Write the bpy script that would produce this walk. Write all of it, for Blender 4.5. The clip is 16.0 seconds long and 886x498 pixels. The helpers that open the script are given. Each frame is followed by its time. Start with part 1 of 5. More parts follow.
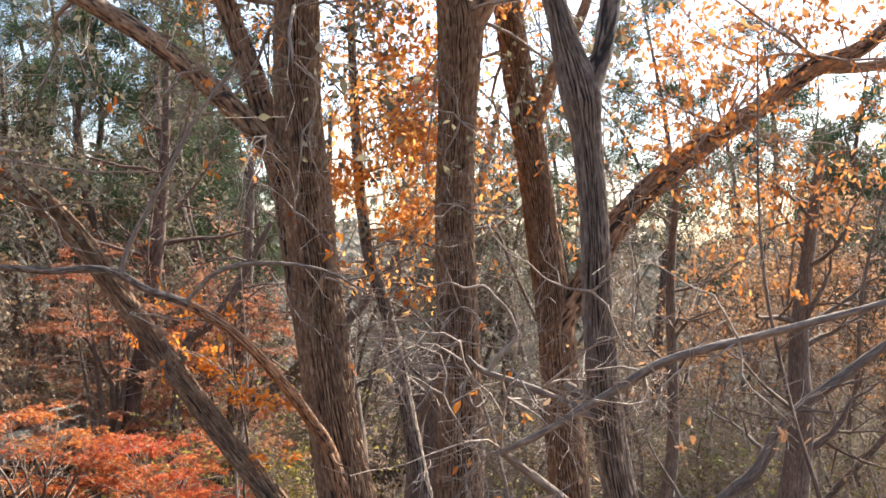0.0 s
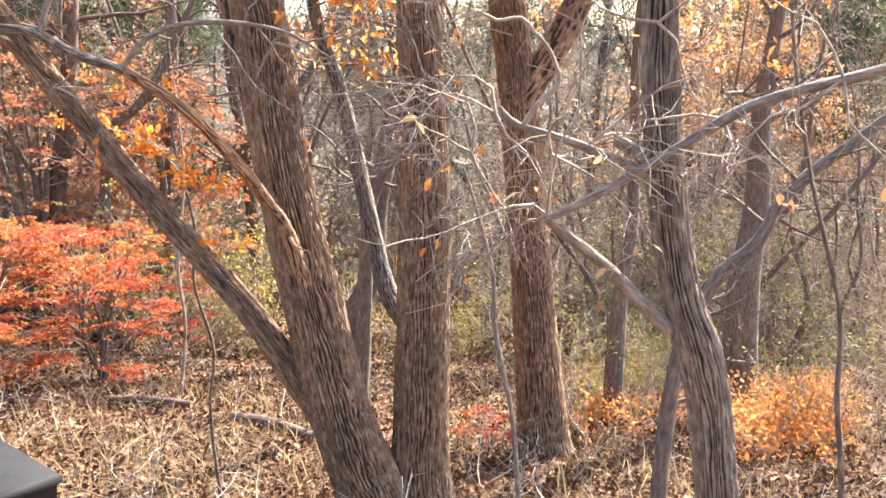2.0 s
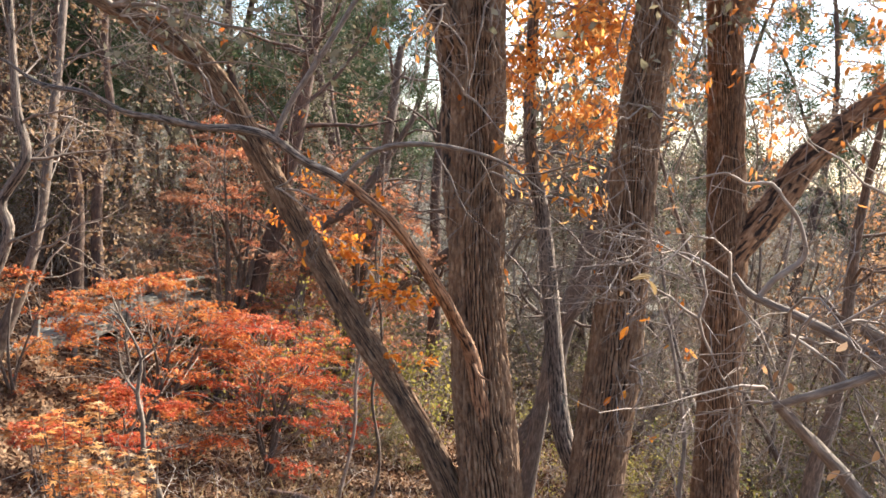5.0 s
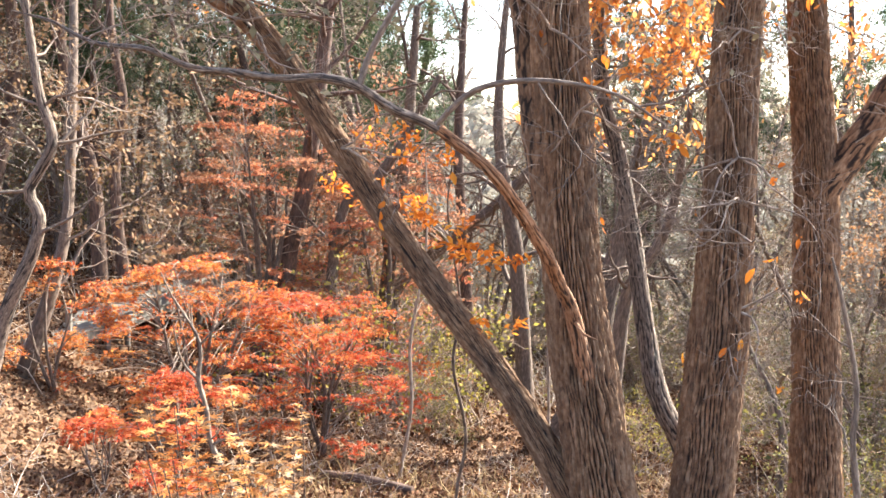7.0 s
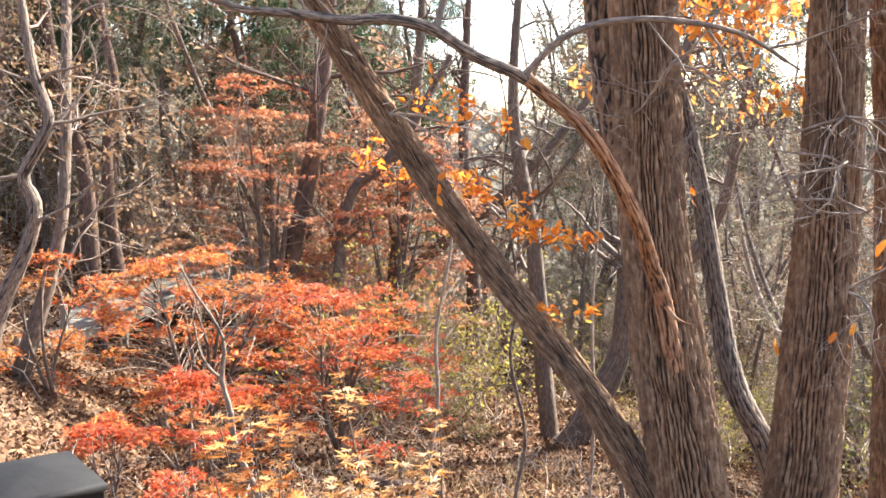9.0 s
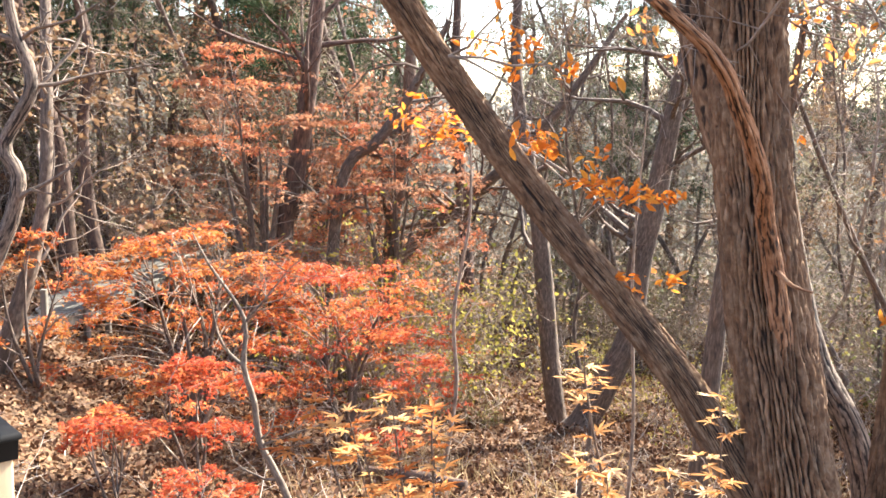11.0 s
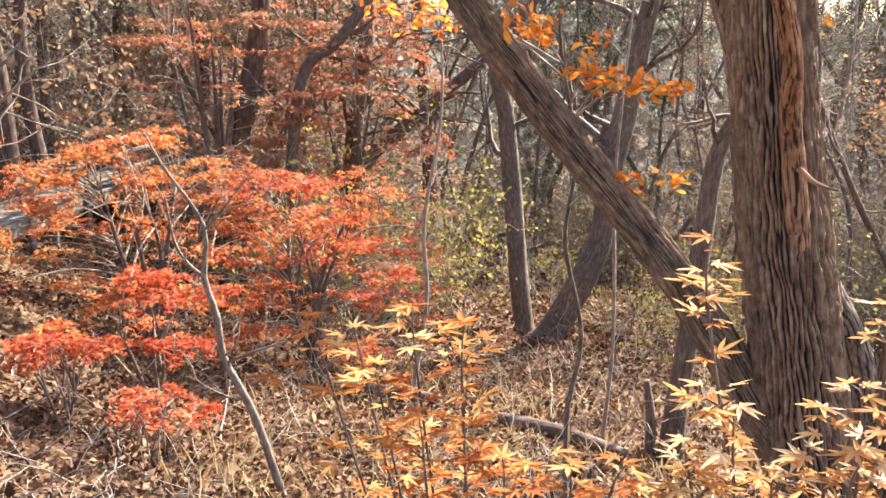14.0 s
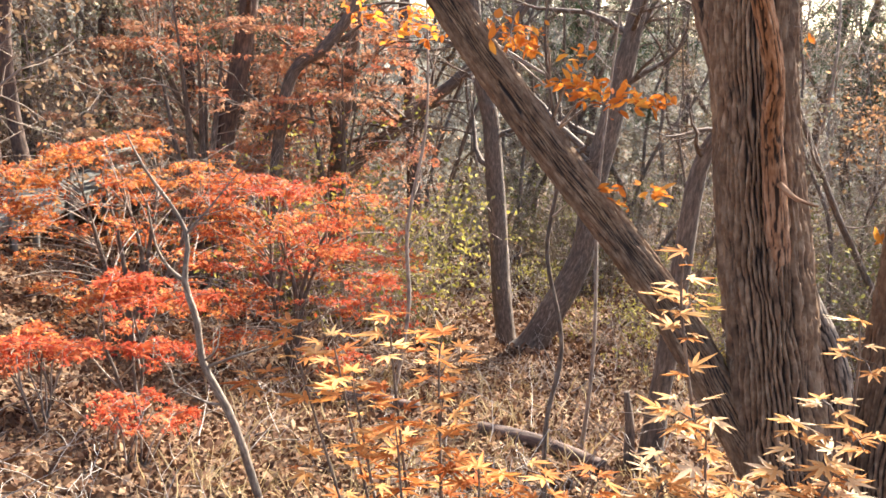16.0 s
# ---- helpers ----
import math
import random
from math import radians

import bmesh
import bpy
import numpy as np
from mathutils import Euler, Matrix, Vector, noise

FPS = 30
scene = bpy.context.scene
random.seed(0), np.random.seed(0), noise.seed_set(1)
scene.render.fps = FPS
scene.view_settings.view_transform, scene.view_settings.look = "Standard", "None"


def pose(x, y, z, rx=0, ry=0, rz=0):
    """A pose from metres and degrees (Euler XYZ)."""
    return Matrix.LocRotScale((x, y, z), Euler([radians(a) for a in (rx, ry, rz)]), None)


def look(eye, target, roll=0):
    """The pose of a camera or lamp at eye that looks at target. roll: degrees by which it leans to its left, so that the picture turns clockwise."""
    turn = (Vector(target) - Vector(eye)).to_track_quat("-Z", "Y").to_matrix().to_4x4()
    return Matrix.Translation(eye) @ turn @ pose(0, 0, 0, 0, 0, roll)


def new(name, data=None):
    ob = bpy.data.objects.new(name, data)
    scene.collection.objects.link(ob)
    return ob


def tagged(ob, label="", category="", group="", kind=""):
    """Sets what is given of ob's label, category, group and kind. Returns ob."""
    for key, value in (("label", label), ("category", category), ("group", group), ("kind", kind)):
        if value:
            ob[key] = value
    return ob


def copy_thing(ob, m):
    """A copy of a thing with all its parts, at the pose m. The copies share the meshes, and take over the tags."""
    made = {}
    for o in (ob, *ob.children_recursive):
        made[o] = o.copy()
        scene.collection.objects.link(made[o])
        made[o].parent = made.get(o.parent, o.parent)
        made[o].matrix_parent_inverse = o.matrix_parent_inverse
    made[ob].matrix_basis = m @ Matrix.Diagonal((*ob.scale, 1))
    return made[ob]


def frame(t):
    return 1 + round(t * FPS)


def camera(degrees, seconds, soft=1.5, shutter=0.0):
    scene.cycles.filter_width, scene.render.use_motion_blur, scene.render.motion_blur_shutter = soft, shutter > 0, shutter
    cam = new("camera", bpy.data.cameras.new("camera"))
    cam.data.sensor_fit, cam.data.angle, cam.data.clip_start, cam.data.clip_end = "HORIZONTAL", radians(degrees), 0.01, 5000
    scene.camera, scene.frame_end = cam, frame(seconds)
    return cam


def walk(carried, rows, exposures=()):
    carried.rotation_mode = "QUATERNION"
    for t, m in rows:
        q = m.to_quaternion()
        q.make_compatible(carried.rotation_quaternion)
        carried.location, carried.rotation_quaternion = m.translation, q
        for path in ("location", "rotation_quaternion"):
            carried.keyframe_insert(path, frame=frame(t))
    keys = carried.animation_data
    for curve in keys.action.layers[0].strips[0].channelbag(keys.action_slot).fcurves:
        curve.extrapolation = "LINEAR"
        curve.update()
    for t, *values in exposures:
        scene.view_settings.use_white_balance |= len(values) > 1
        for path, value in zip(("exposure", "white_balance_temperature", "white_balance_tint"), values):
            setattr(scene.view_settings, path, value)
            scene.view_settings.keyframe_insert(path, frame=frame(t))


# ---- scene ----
cam = camera(49.7, 16.0, soft=1.6)
METRES, EYE, TILT, LEAN, TURN = 6.0, 1.5, 0.0, 0.0, 0.0
ROWS = [
    (0.0, 0.0, 0.0, 0.0, -0.0, 0.0, -0.0),
    (0.5, -0.0331, 0.0491, -0.0136, 0.83, -1.55, -0.76),
    (1.0, -0.0544, 0.0956, -0.026, 2.13, -8.13, -0.94),
    (1.5, -0.0643, 0.1271, -0.0371, -0.12, -11.58, 0.83),
    (2.0, -0.0678, 0.1398, -0.0421, -4.48, -12.5, 0.1),
    (2.5, -0.0724, 0.1459, -0.0433, -3.21, -12.77, -1.38),
    (3.0, -0.0724, 0.1514, -0.0404, -2.13, -10.67, -2.98),
    (3.5, -0.0691, 0.1569, -0.0313, -0.68, -7.59, -6.39),
    (4.0, -0.0658, 0.1608, -0.0296, 0.32, -4.48, -6.15),
    (4.5, -0.0695, 0.1623, -0.03, 3.85, -4.19, -5.73),
    (5.0, -0.0905, 0.1723, -0.0363, 7.4, -5.51, -6.49),
    (7.5, -0.2826, 0.3195, -0.0985, 6.76, -7.16, -2.25),
    (8.0, -0.3171, 0.3612, -0.1102, 6.93, -7.12, -2.3),
    (8.5, -0.3518, 0.3967, -0.124, 5.71, -7.14, -1.84),
    (9.0, -0.3836, 0.4442, -0.1378, 5.68, -7.42, -1.84),
    (11.5, -0.5567, 0.6414, -0.204, 3.07, -8.28, -1.35),
    (12.0, -0.5683, 0.6786, -0.2135, 2.96, -8.66, -1.64),
    (12.5, -0.5756, 0.7033, -0.2229, -2.0, -10.9, -2.28),
    (13.0, -0.5761, 0.7135, -0.2272, -2.37, -13.07, -2.01),
    (13.5, -0.5738, 0.7171, -0.2288, 1.08, -13.5, -1.31),
    (14.0, -0.5732, 0.718, -0.2291, 0.67, -13.39, -1.6),
    (14.5, -0.573, 0.7182, -0.229, 0.73, -13.43, -2.13),
    (15.0, -0.5722, 0.7193, -0.2292, 0.68, -13.12, -2.69),
    (15.5, -0.572, 0.7172, -0.2283, 0.31, -12.95, -2.83),
    (16.0, -0.5713, 0.7174, -0.2282, -0.06, -12.88, -2.79),
]
BASE = 2.12
EXPOSURES = [(0.0, -0.3), (0.6, -0.25), (1.1, 0.15), (1.8, 0.65), (2.6, 0.7), (3.4, 0.65), (4.4, -0.05), (5.2, -0.25), (7.3, 0.45), (9.2, 0.45), (11.5, 0.45), (12.5, 0.6), (13.2, 0.30), (16.0, 0.30)]
walk(cam, [(t, pose(0, 0, EYE, TILT, LEAN, TURN) @ pose(METRES * x, METRES * y, METRES * z, 90 + pitch, roll, yaw)) for t, x, y, z, yaw, pitch, roll in ROWS],
     exposures=[(t, e + BASE) for t, e in EXPOSURES])

# ---- world and sun ----
SUN_AZ, SUN_EL = radians(46), radians(42)      # azimuth to the right of straight ahead
sun_way = Vector((math.sin(SUN_AZ) * math.cos(SUN_EL), math.cos(SUN_AZ) * math.cos(SUN_EL), math.sin(SUN_EL)))
world = bpy.data.worlds.new("sky")
scene.world = world
world.use_nodes = True
wn = world.node_tree.nodes
sky = wn.new("ShaderNodeTexSky")
sky.sky_type = "NISHITA"
sky.sun_disc = False
sky.sun_elevation, sky.sun_rotation = SUN_EL, SUN_AZ
sky.dust_density, sky.air_density = 1.6, 1.0
world.node_tree.links.new(sky.outputs[0], wn["Background"].inputs[0])
wn["Background"].inputs[1].default_value = 0.135
sun = new("sun", bpy.data.lights.new("sun", "SUN"))
sun.data.energy, sun.data.angle, sun.data.color = 5.0, radians(0.6), (1.0, 0.965, 0.89)
sun.matrix_world = look(sun_way * 60, (0, 0, 0))

# ---- materials ----
def mat(name):
    m = bpy.data.materials.new(name)
    m.use_nodes = True
    return m, m.node_tree.nodes, m.node_tree.links, m.node_tree.nodes["Principled BSDF"]


def ramp(n, stops):
    r = n.new("ShaderNodeValToRGB")
    e = r.color_ramp.elements
    while len(e) < len(stops):
        e.new(0.5)
    for el, (p, c) in zip(e, stops):
        el.position, el.color = p, (*c, 1)
    return r


def noise_tex(n, l, scale, detail=4.0, stretch=(1, 1, 1), rough=0.6, coord="Object"):
    tc, mp, t = n.new("ShaderNodeTexCoord"), n.new("ShaderNodeMapping"), n.new("ShaderNodeTexNoise")
    mp.inputs["Scale"].default_value = stretch
    t.inputs["Scale"].default_value, t.inputs["Detail"].default_value, t.inputs["Roughness"].default_value = scale, detail, rough
    l.new(tc.outputs[coord], mp.inputs[0])
    l.new(mp.outputs[0], t.inputs[0])
    return t


def bark_material(name, dark, mid, light, scale=1.0, bump=0.6):
    """Bark whose grain runs along the limb."""
    m, n, l, b = mat(name)
    at = n.new("ShaderNodeAttribute")
    at.attribute_name = "along"

    def grain(scale, detail, stretch):
        mp, t = n.new("ShaderNodeMapping"), n.new("ShaderNodeTexNoise")
        mp.inputs["Scale"].default_value = (1, 1, stretch)
        t.inputs["Scale"].default_value, t.inputs["Detail"].default_value, t.inputs["Roughness"].default_value = scale, detail, 0.62
        l.new(at.outputs["Vector"], mp.inputs[0])
        l.new(mp.outputs[0], t.inputs[0])
        return t

    fine, broad = grain(38 * scale, 6, 0.22), grain(2.3, 3, 0.5)
    r = ramp(n, [(0.30, dark), (0.5, mid), (0.72, light)])
    l.new(fine.outputs[0], r.inputs[0])
    r2 = ramp(n, [(0.35, (0.75, 0.75, 0.75)), (0.7, (1.15, 1.08, 1.0))])
    l.new(broad.outputs[0], r2.inputs[0])
    mix = n.new("ShaderNodeMix")
    mix.data_type, mix.blend_type = "RGBA", "MULTIPLY"
    mix.inputs[0].default_value = 1.0
    l.new(r.outputs[0], mix.inputs[6])
    l.new(r2.outputs[0], mix.inputs[7])
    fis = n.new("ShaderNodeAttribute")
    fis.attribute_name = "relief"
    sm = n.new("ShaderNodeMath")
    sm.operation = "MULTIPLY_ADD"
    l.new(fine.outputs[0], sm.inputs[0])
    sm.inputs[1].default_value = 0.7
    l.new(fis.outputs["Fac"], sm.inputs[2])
    # crevice shade painted into the colour: nearly black at the furrow bottoms
    furrow_shade = ramp(n, [(0.44, (0.09, 0.075, 0.065)), (0.80, (1, 1, 1))])
    l.new(sm.outputs[0], furrow_shade.inputs[0])
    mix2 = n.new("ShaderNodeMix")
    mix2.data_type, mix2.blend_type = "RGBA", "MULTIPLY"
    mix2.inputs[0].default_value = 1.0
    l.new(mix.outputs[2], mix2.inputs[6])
    l.new(furrow_shade.outputs[0], mix2.inputs[7])
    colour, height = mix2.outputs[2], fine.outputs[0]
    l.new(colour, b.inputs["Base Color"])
    bp = n.new("ShaderNodeBump")
    bp.inputs["Strength"].default_value, bp.inputs["Distance"].default_value = bump, 0.02
    l.new(height, bp.inputs["Height"])
    l.new(bp.outputs[0], b.inputs["Normal"])
    b.inputs["Roughness"].default_value = 0.9
    return m


def leaf_material(name, stops, through_light=0.5, per_object=0.0):
    """Leaf blades that let light through; each blade takes its own tone."""
    m, n, l, b = mat(name)
    g = n.new("ShaderNodeNewGeometry")
    r = ramp(n, stops)
    patch = noise_tex(n, l, 1.3, 2)
    add = n.new("ShaderNodeMath")
    add.operation = "MULTIPLY_ADD"
    l.new(patch.outputs[0], add.inputs[0])
    add.inputs[1].default_value = 0.9
    l.new(g.outputs["Random Per Island"], add.inputs[2])
    sub = n.new("ShaderNodeMath")
    sub.operation = "SUBTRACT"
    l.new(add.outputs[0], sub.inputs[0])
    sub.inputs[1].default_value = 0.45
    if per_object:
        oi = n.new("ShaderNodeObjectInfo")
        more = n.new("ShaderNodeMath")
        more.operation = "MULTIPLY_ADD"
        l.new(oi.outputs["Random"], more.inputs[0])
        more.inputs[1].default_value = per_object
        l.new(sub.outputs[0], more.inputs[2])
        l.new(more.outputs[0], r.inputs[0])
    else:
        l.new(sub.outputs[0], r.inputs[0])
    l.new(r.outputs[0], b.inputs["Base Color"])
    b.inputs["Roughness"].default_value = 0.75
    b.inputs["Specular IOR Level"].default_value = 0.2
    tr = n.new("ShaderNodeBsdfTranslucent")
    l.new(r.outputs[0], tr.inputs[0])
    mx = n.new("ShaderNodeMixShader")
    mx.inputs[0].default_value = through_light
    l.new(b.outputs[0], mx.inputs[1])
    l.new(tr.outputs[0], mx.inputs[2])
    l.new(mx.outputs[0], n["Material Output"].inputs[0])
    return m


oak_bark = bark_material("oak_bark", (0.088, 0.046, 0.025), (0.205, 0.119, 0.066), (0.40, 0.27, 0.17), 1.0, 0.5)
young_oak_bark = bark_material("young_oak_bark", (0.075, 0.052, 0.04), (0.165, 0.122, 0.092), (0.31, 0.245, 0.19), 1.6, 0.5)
dark_bark = bark_material("dark_bark", (0.045, 0.032, 0.024), (0.12, 0.084, 0.061), (0.24, 0.18, 0.135))
pale_bark = bark_material("pale_bark", (0.065, 0.048, 0.036), (0.165, 0.122, 0.09), (0.34, 0.275, 0.215), 1.4, 0.3)
dead_wood = bark_material("dead_wood", (0.10, 0.045, 0.022), (0.32, 0.16, 0.08), (0.50, 0.31, 0.19), 0.9, 0.6)
pine_bark = bark_material("pine_bark", (0.03, 0.018, 0.012), (0.10, 0.06, 0.042), (0.2, 0.12, 0.085), 0.7)
twig_bark = bark_material("twig_bark", (0.12, 0.088, 0.066), (0.25, 0.19, 0.145), (0.45, 0.37, 0.30), 1.0, 0.2)
pale_twig = bark_material("pale_twig", (0.22, 0.18, 0.145), (0.40, 0.335, 0.28), (0.6, 0.53, 0.46), 1.0, 0.2)

red_leaf = leaf_material("red_leaf", [(0.0, (0.24, 0.036, 0.014)), (0.35, (0.40, 0.080, 0.023)), (0.65, (0.51, 0.140, 0.036)), (1.0, (0.62, 0.27, 0.08))], 0.42)
amber_leaf = leaf_material("amber_leaf", [(0.0, (0.33, 0.072, 0.019)), (0.5, (0.49, 0.150, 0.035)), (1.0, (0.64, 0.31, 0.085))], 0.42)
crimson_leaf = leaf_material("crimson_leaf", [(0.0, (0.31, 0.034, 0.016)), (0.5, (0.47, 0.080, 0.028)), (1.0, (0.60, 0.20, 0.07))], 0.45)
yellow_leaf = leaf_material("yellow_leaf", [(0.0, (0.36, 0.095, 0.022)), (0.45, (0.47, 0.165, 0.040)), (0.8, (0.55, 0.235, 0.062)), (1.0, (0.64, 0.38, 0.15))], 0.35)
pale_gold_leaf = leaf_material("pale_gold_leaf", [(0.0, (0.42, 0.15, 0.035)), (0.4, (0.52, 0.245, 0.075)), (0.75, (0.58, 0.33, 0.13)), (1.0, (0.68, 0.49, 0.29))], 0.3)
oak_leaf = leaf_material("oak_leaf", [(0.0, (0.46, 0.12, 0.02)), (0.5, (0.68, 0.22, 0.03)), (1.0, (0.76, 0.34, 0.05))], 0.5)
fern_leaf = leaf_material("fern_leaf", [(0.0, (0.36, 0.12, 0.03)), (0.5, (0.54, 0.20, 0.05)), (1.0, (0.66, 0.34, 0.12))], 0.5)
bright_oak_leaf = leaf_material("bright_oak_leaf", [(0.0, (0.58, 0.20, 0.045)), (0.5, (0.74, 0.33, 0.085)), (1.0, (0.80, 0.46, 0.15))], 0.6)
rust_leaf = leaf_material("rust_leaf", [(0.0, (0.20, 0.09, 0.06)), (0.5, (0.36, 0.15, 0.08)), (1.0, (0.48, 0.25, 0.13))], 0.45, 0.2)
russet_leaf = leaf_material("russet_leaf", [(0.0, (0.30, 0.085, 0.05)), (0.5, (0.48, 0.16, 0.075)), (1.0, (0.58, 0.27, 0.12))], 0.5)
tan_oak_leaf = leaf_material("tan_oak_leaf", [(0.0, (0.24, 0.11, 0.045)), (0.5, (0.40, 0.20, 0.09)), (1.0, (0.54, 0.33, 0.17))], 0.4)
brown_leaf = leaf_material("brown_leaf", [(0.0, (0.11, 0.062, 0.034)), (0.5, (0.21, 0.125, 0.066)), (1.0, (0.31, 0.195, 0.105))], 0.35)
olive_leaf = leaf_material("olive_leaf", [(0.0, (0.06, 0.065, 0.022)), (0.5, (0.14, 0.13, 0.04)), (1.0, (0.26, 0.215, 0.06))], 0.3, 0.15)
grey_leaf = leaf_material("grey_leaf", [(0.0, (0.085, 0.075, 0.045)), (0.5, (0.16, 0.14, 0.085)), (1.0, (0.27, 0.225, 0.14))], 0.35, 0.1)
lime_leaf = leaf_material("lime_leaf", [(0.0, (0.10, 0.095, 0.025)), (0.5, (0.25, 0.215, 0.045)), (1.0, (0.46, 0.36, 0.08))], 0.45, 0.15)
# far foliage: aerial haze painted in as a paler, greyer leaf colour
hazed_leaf = leaf_material("hazed_leaf", [(0.0, (0.13, 0.12, 0.10)), (0.5, (0.21, 0.195, 0.155)), (1.0, (0.30, 0.27, 0.21))], 0.35)
pine_needle = leaf_material("pine_needle", [(0.0, (0.028, 0.05, 0.022)), (0.5, (0.055, 0.085, 0.035)), (1.0, (0.12, 0.13, 0.055))], 0.25)
litter_leaf = leaf_material("litter_leaf", [(0.0, (0.04, 0.018, 0.010)), (0.4, (0.10, 0.046, 0.023)), (0.75, (0.175, 0.088, 0.043)), (1.0, (0.36, 0.22, 0.125))], 0.15)
litter_leaf.node_tree.nodes["Principled BSDF"].inputs["Roughness"].default_value = 0.9
straw = leaf_material("straw", [(0.0, (0.16, 0.10, 0.042)), (0.5, (0.31, 0.21, 0.095)), (1.0, (0.50, 0.38, 0.21))], 0.3)


def ground_material():
    m, n, l, b = mat("leaf_litter_soil")
    a, c = noise_tex(n, l, 16, 8, rough=0.7), noise_tex(n, l, 0.8, 4)
    r = ramp(n, [(0.3, (0.035, 0.021, 0.013)), (0.47, (0.10, 0.058, 0.033)), (0.62, (0.19, 0.115, 0.063)), (0.78, (0.32, 0.22, 0.135))])
    r2 = ramp(n, [(0.38, (0.75, 0.7, 0.62)), (0.62, (1.1, 1.0, 0.82))])
    l.new(a.outputs[0], r.inputs[0])
    l.new(c.outputs[0], r2.inputs[0])
    mix = n.new("ShaderNodeMix")
    mix.data_type, mix.blend_type = "RGBA", "MULTIPLY"
    mix.inputs[0].default_value = 1.0
    l.new(r.outputs[0], mix.inputs[6])
    l.new(r2.outputs[0], mix.inputs[7])
    l.new(mix.outputs[2], b.inputs["Base Color"])
    bp = n.new("ShaderNodeBump")
    bp.inputs["Strength"].default_value, bp.inputs["Distance"].default_value = 0.8, 0.05
    l.new(a.outputs[0], bp.inputs["Height"])
    l.new(bp.outputs[0], b.inputs["Normal"])
    b.inputs["Roughness"].default_value = 1.0
    return m


def timber_material(name, c0, c1, c2):
    m, n, l, b = mat(name)
    a = noise_tex(n, l, 14, 5, (1, 1, 0.12))
    r = ramp(n, [(0.3, c0), (0.52, c1), (0.75, c2)])
    l.new(a.outputs[0], r.inputs[0])
    l.new(r.outputs[0], b.inputs["Base Color"])
    bp = n.new("ShaderNodeBump")
    bp.inputs["Strength"].default_value, bp.inputs["Distance"].default_value = 0.25, 0.01
    l.new(a.outputs[0], bp.inputs["Height"])
    l.new(bp.outputs[0], b.inputs["Normal"])
    b.inputs["Roughness"].default_value = 0.75
    return m


soil = ground_material()
tan_timber = timber_material("tan_timber", (0.30, 0.20, 0.11), (0.46, 0.33, 0.20), (0.58, 0.44, 0.29))
grey_timber = timber_material("grey_timber", (0.085, 0.075, 0.058), (0.16, 0.14, 0.11), (0.25, 0.22, 0.175))
cap_metal = timber_material("cap_metal", (0.006, 0.0055, 0.0055), (0.010, 0.009, 0.0085), (0.018, 0.016, 0.015))
cap_metal.node_tree.nodes["Principled BSDF"].inputs["Roughness"].default_value = 0.75
cap_metal.node_tree.nodes["Principled BSDF"].inputs["Specular IOR Level"].default_value = 0.2

# ---- building blocks ----
rng = np.random.default_rng(7)


class Geo:
    """Gathers vertices and faces of one mesh."""

    def __init__(self):
        self.v, self.f3, self.f4, self.a, self.h, self.n = [], [], [], [], [], 0

    def add(self, v, f, along=None, relief=None):
        f = np.asarray(f, dtype=np.int64) + self.n
        (self.f3 if f.shape[1] == 3 else self.f4).append(f)
        self.v.append(np.asarray(v, dtype=np.float64))
        self.a.append(np.zeros((len(v), 3)) if along is None else along)
        self.h.append(np.ones(len(v)) if relief is None else relief)
        self.n += len(v)

    def mesh(self, name, material, smooth=True):
        me = bpy.data.meshes.new(name)
        v = np.concatenate(self.v)
        f3 = np.concatenate(self.f3) if self.f3 else np.zeros((0, 3), int)
        f4 = np.concatenate(self.f4) if self.f4 else np.zeros((0, 4), int)
        me.vertices.add(len(v))
        me.vertices.foreach_set("co", v.ravel())
        loops = np.concatenate([f3.ravel(), f4.ravel()])
        me.loops.add(len(loops))
        me.loops.foreach_set("vertex_index", loops.astype(np.int32))
        starts = np.concatenate([np.arange(len(f3)) * 3, len(f3) * 3 + np.arange(len(f4)) * 4])
        me.polygons.add(len(starts))
        me.polygons.foreach_set("loop_start", starts.astype(np.int32))
        if smooth:
            me.polygons.foreach_set("use_smooth", np.ones(len(starts), dtype=bool))
        me.update(calc_edges=True)
        a = np.concatenate(self.a)
        if a.any():
            me.attributes.new("along", "FLOAT_VECTOR", "POINT").data.foreach_set("vector", a.ravel())
            me.attributes.new("relief", "FLOAT", "POINT").data.foreach_set("value", np.concatenate(self.h))
        me.materials.append(material)
        return me


def part(name, geo, material, parent=None, label="", smooth=True):
    ob = new(name, geo.mesh(name, material, smooth) if isinstance(geo, Geo) else geo)
    if parent:
        ob.parent = parent
    return tagged(ob, label)


def thing(name, at, label, category, group=""):
    ob = new(name)
    ob.location = at
    ob.empty_display_size = 0.2
    return tagged(ob, label, category, group)


def smooth_line(pts, step):
    """A soft curve through the knots, with a knot about every step metres."""
    p = np.asarray(pts, dtype=float)
    q = np.vstack([2 * p[0] - p[1], p, 2 * p[-1] - p[-2]])
    out = []
    for i in range(1, len(q) - 2):
        k = max(1, int(np.linalg.norm(q[i + 1, :3] - q[i, :3]) / step))
        t = (np.arange(k) / k)[:, None]
        a, b, c, d = q[i - 1], q[i], q[i + 1], q[i + 2]
        out.append(0.5 * (2 * b + (c - a) * t + (2 * a - 5 * b + 4 * c - d) * t ** 2 + (3 * b - a - 3 * c + d) * t ** 3))
    return np.vstack(out + [p[-1:]])


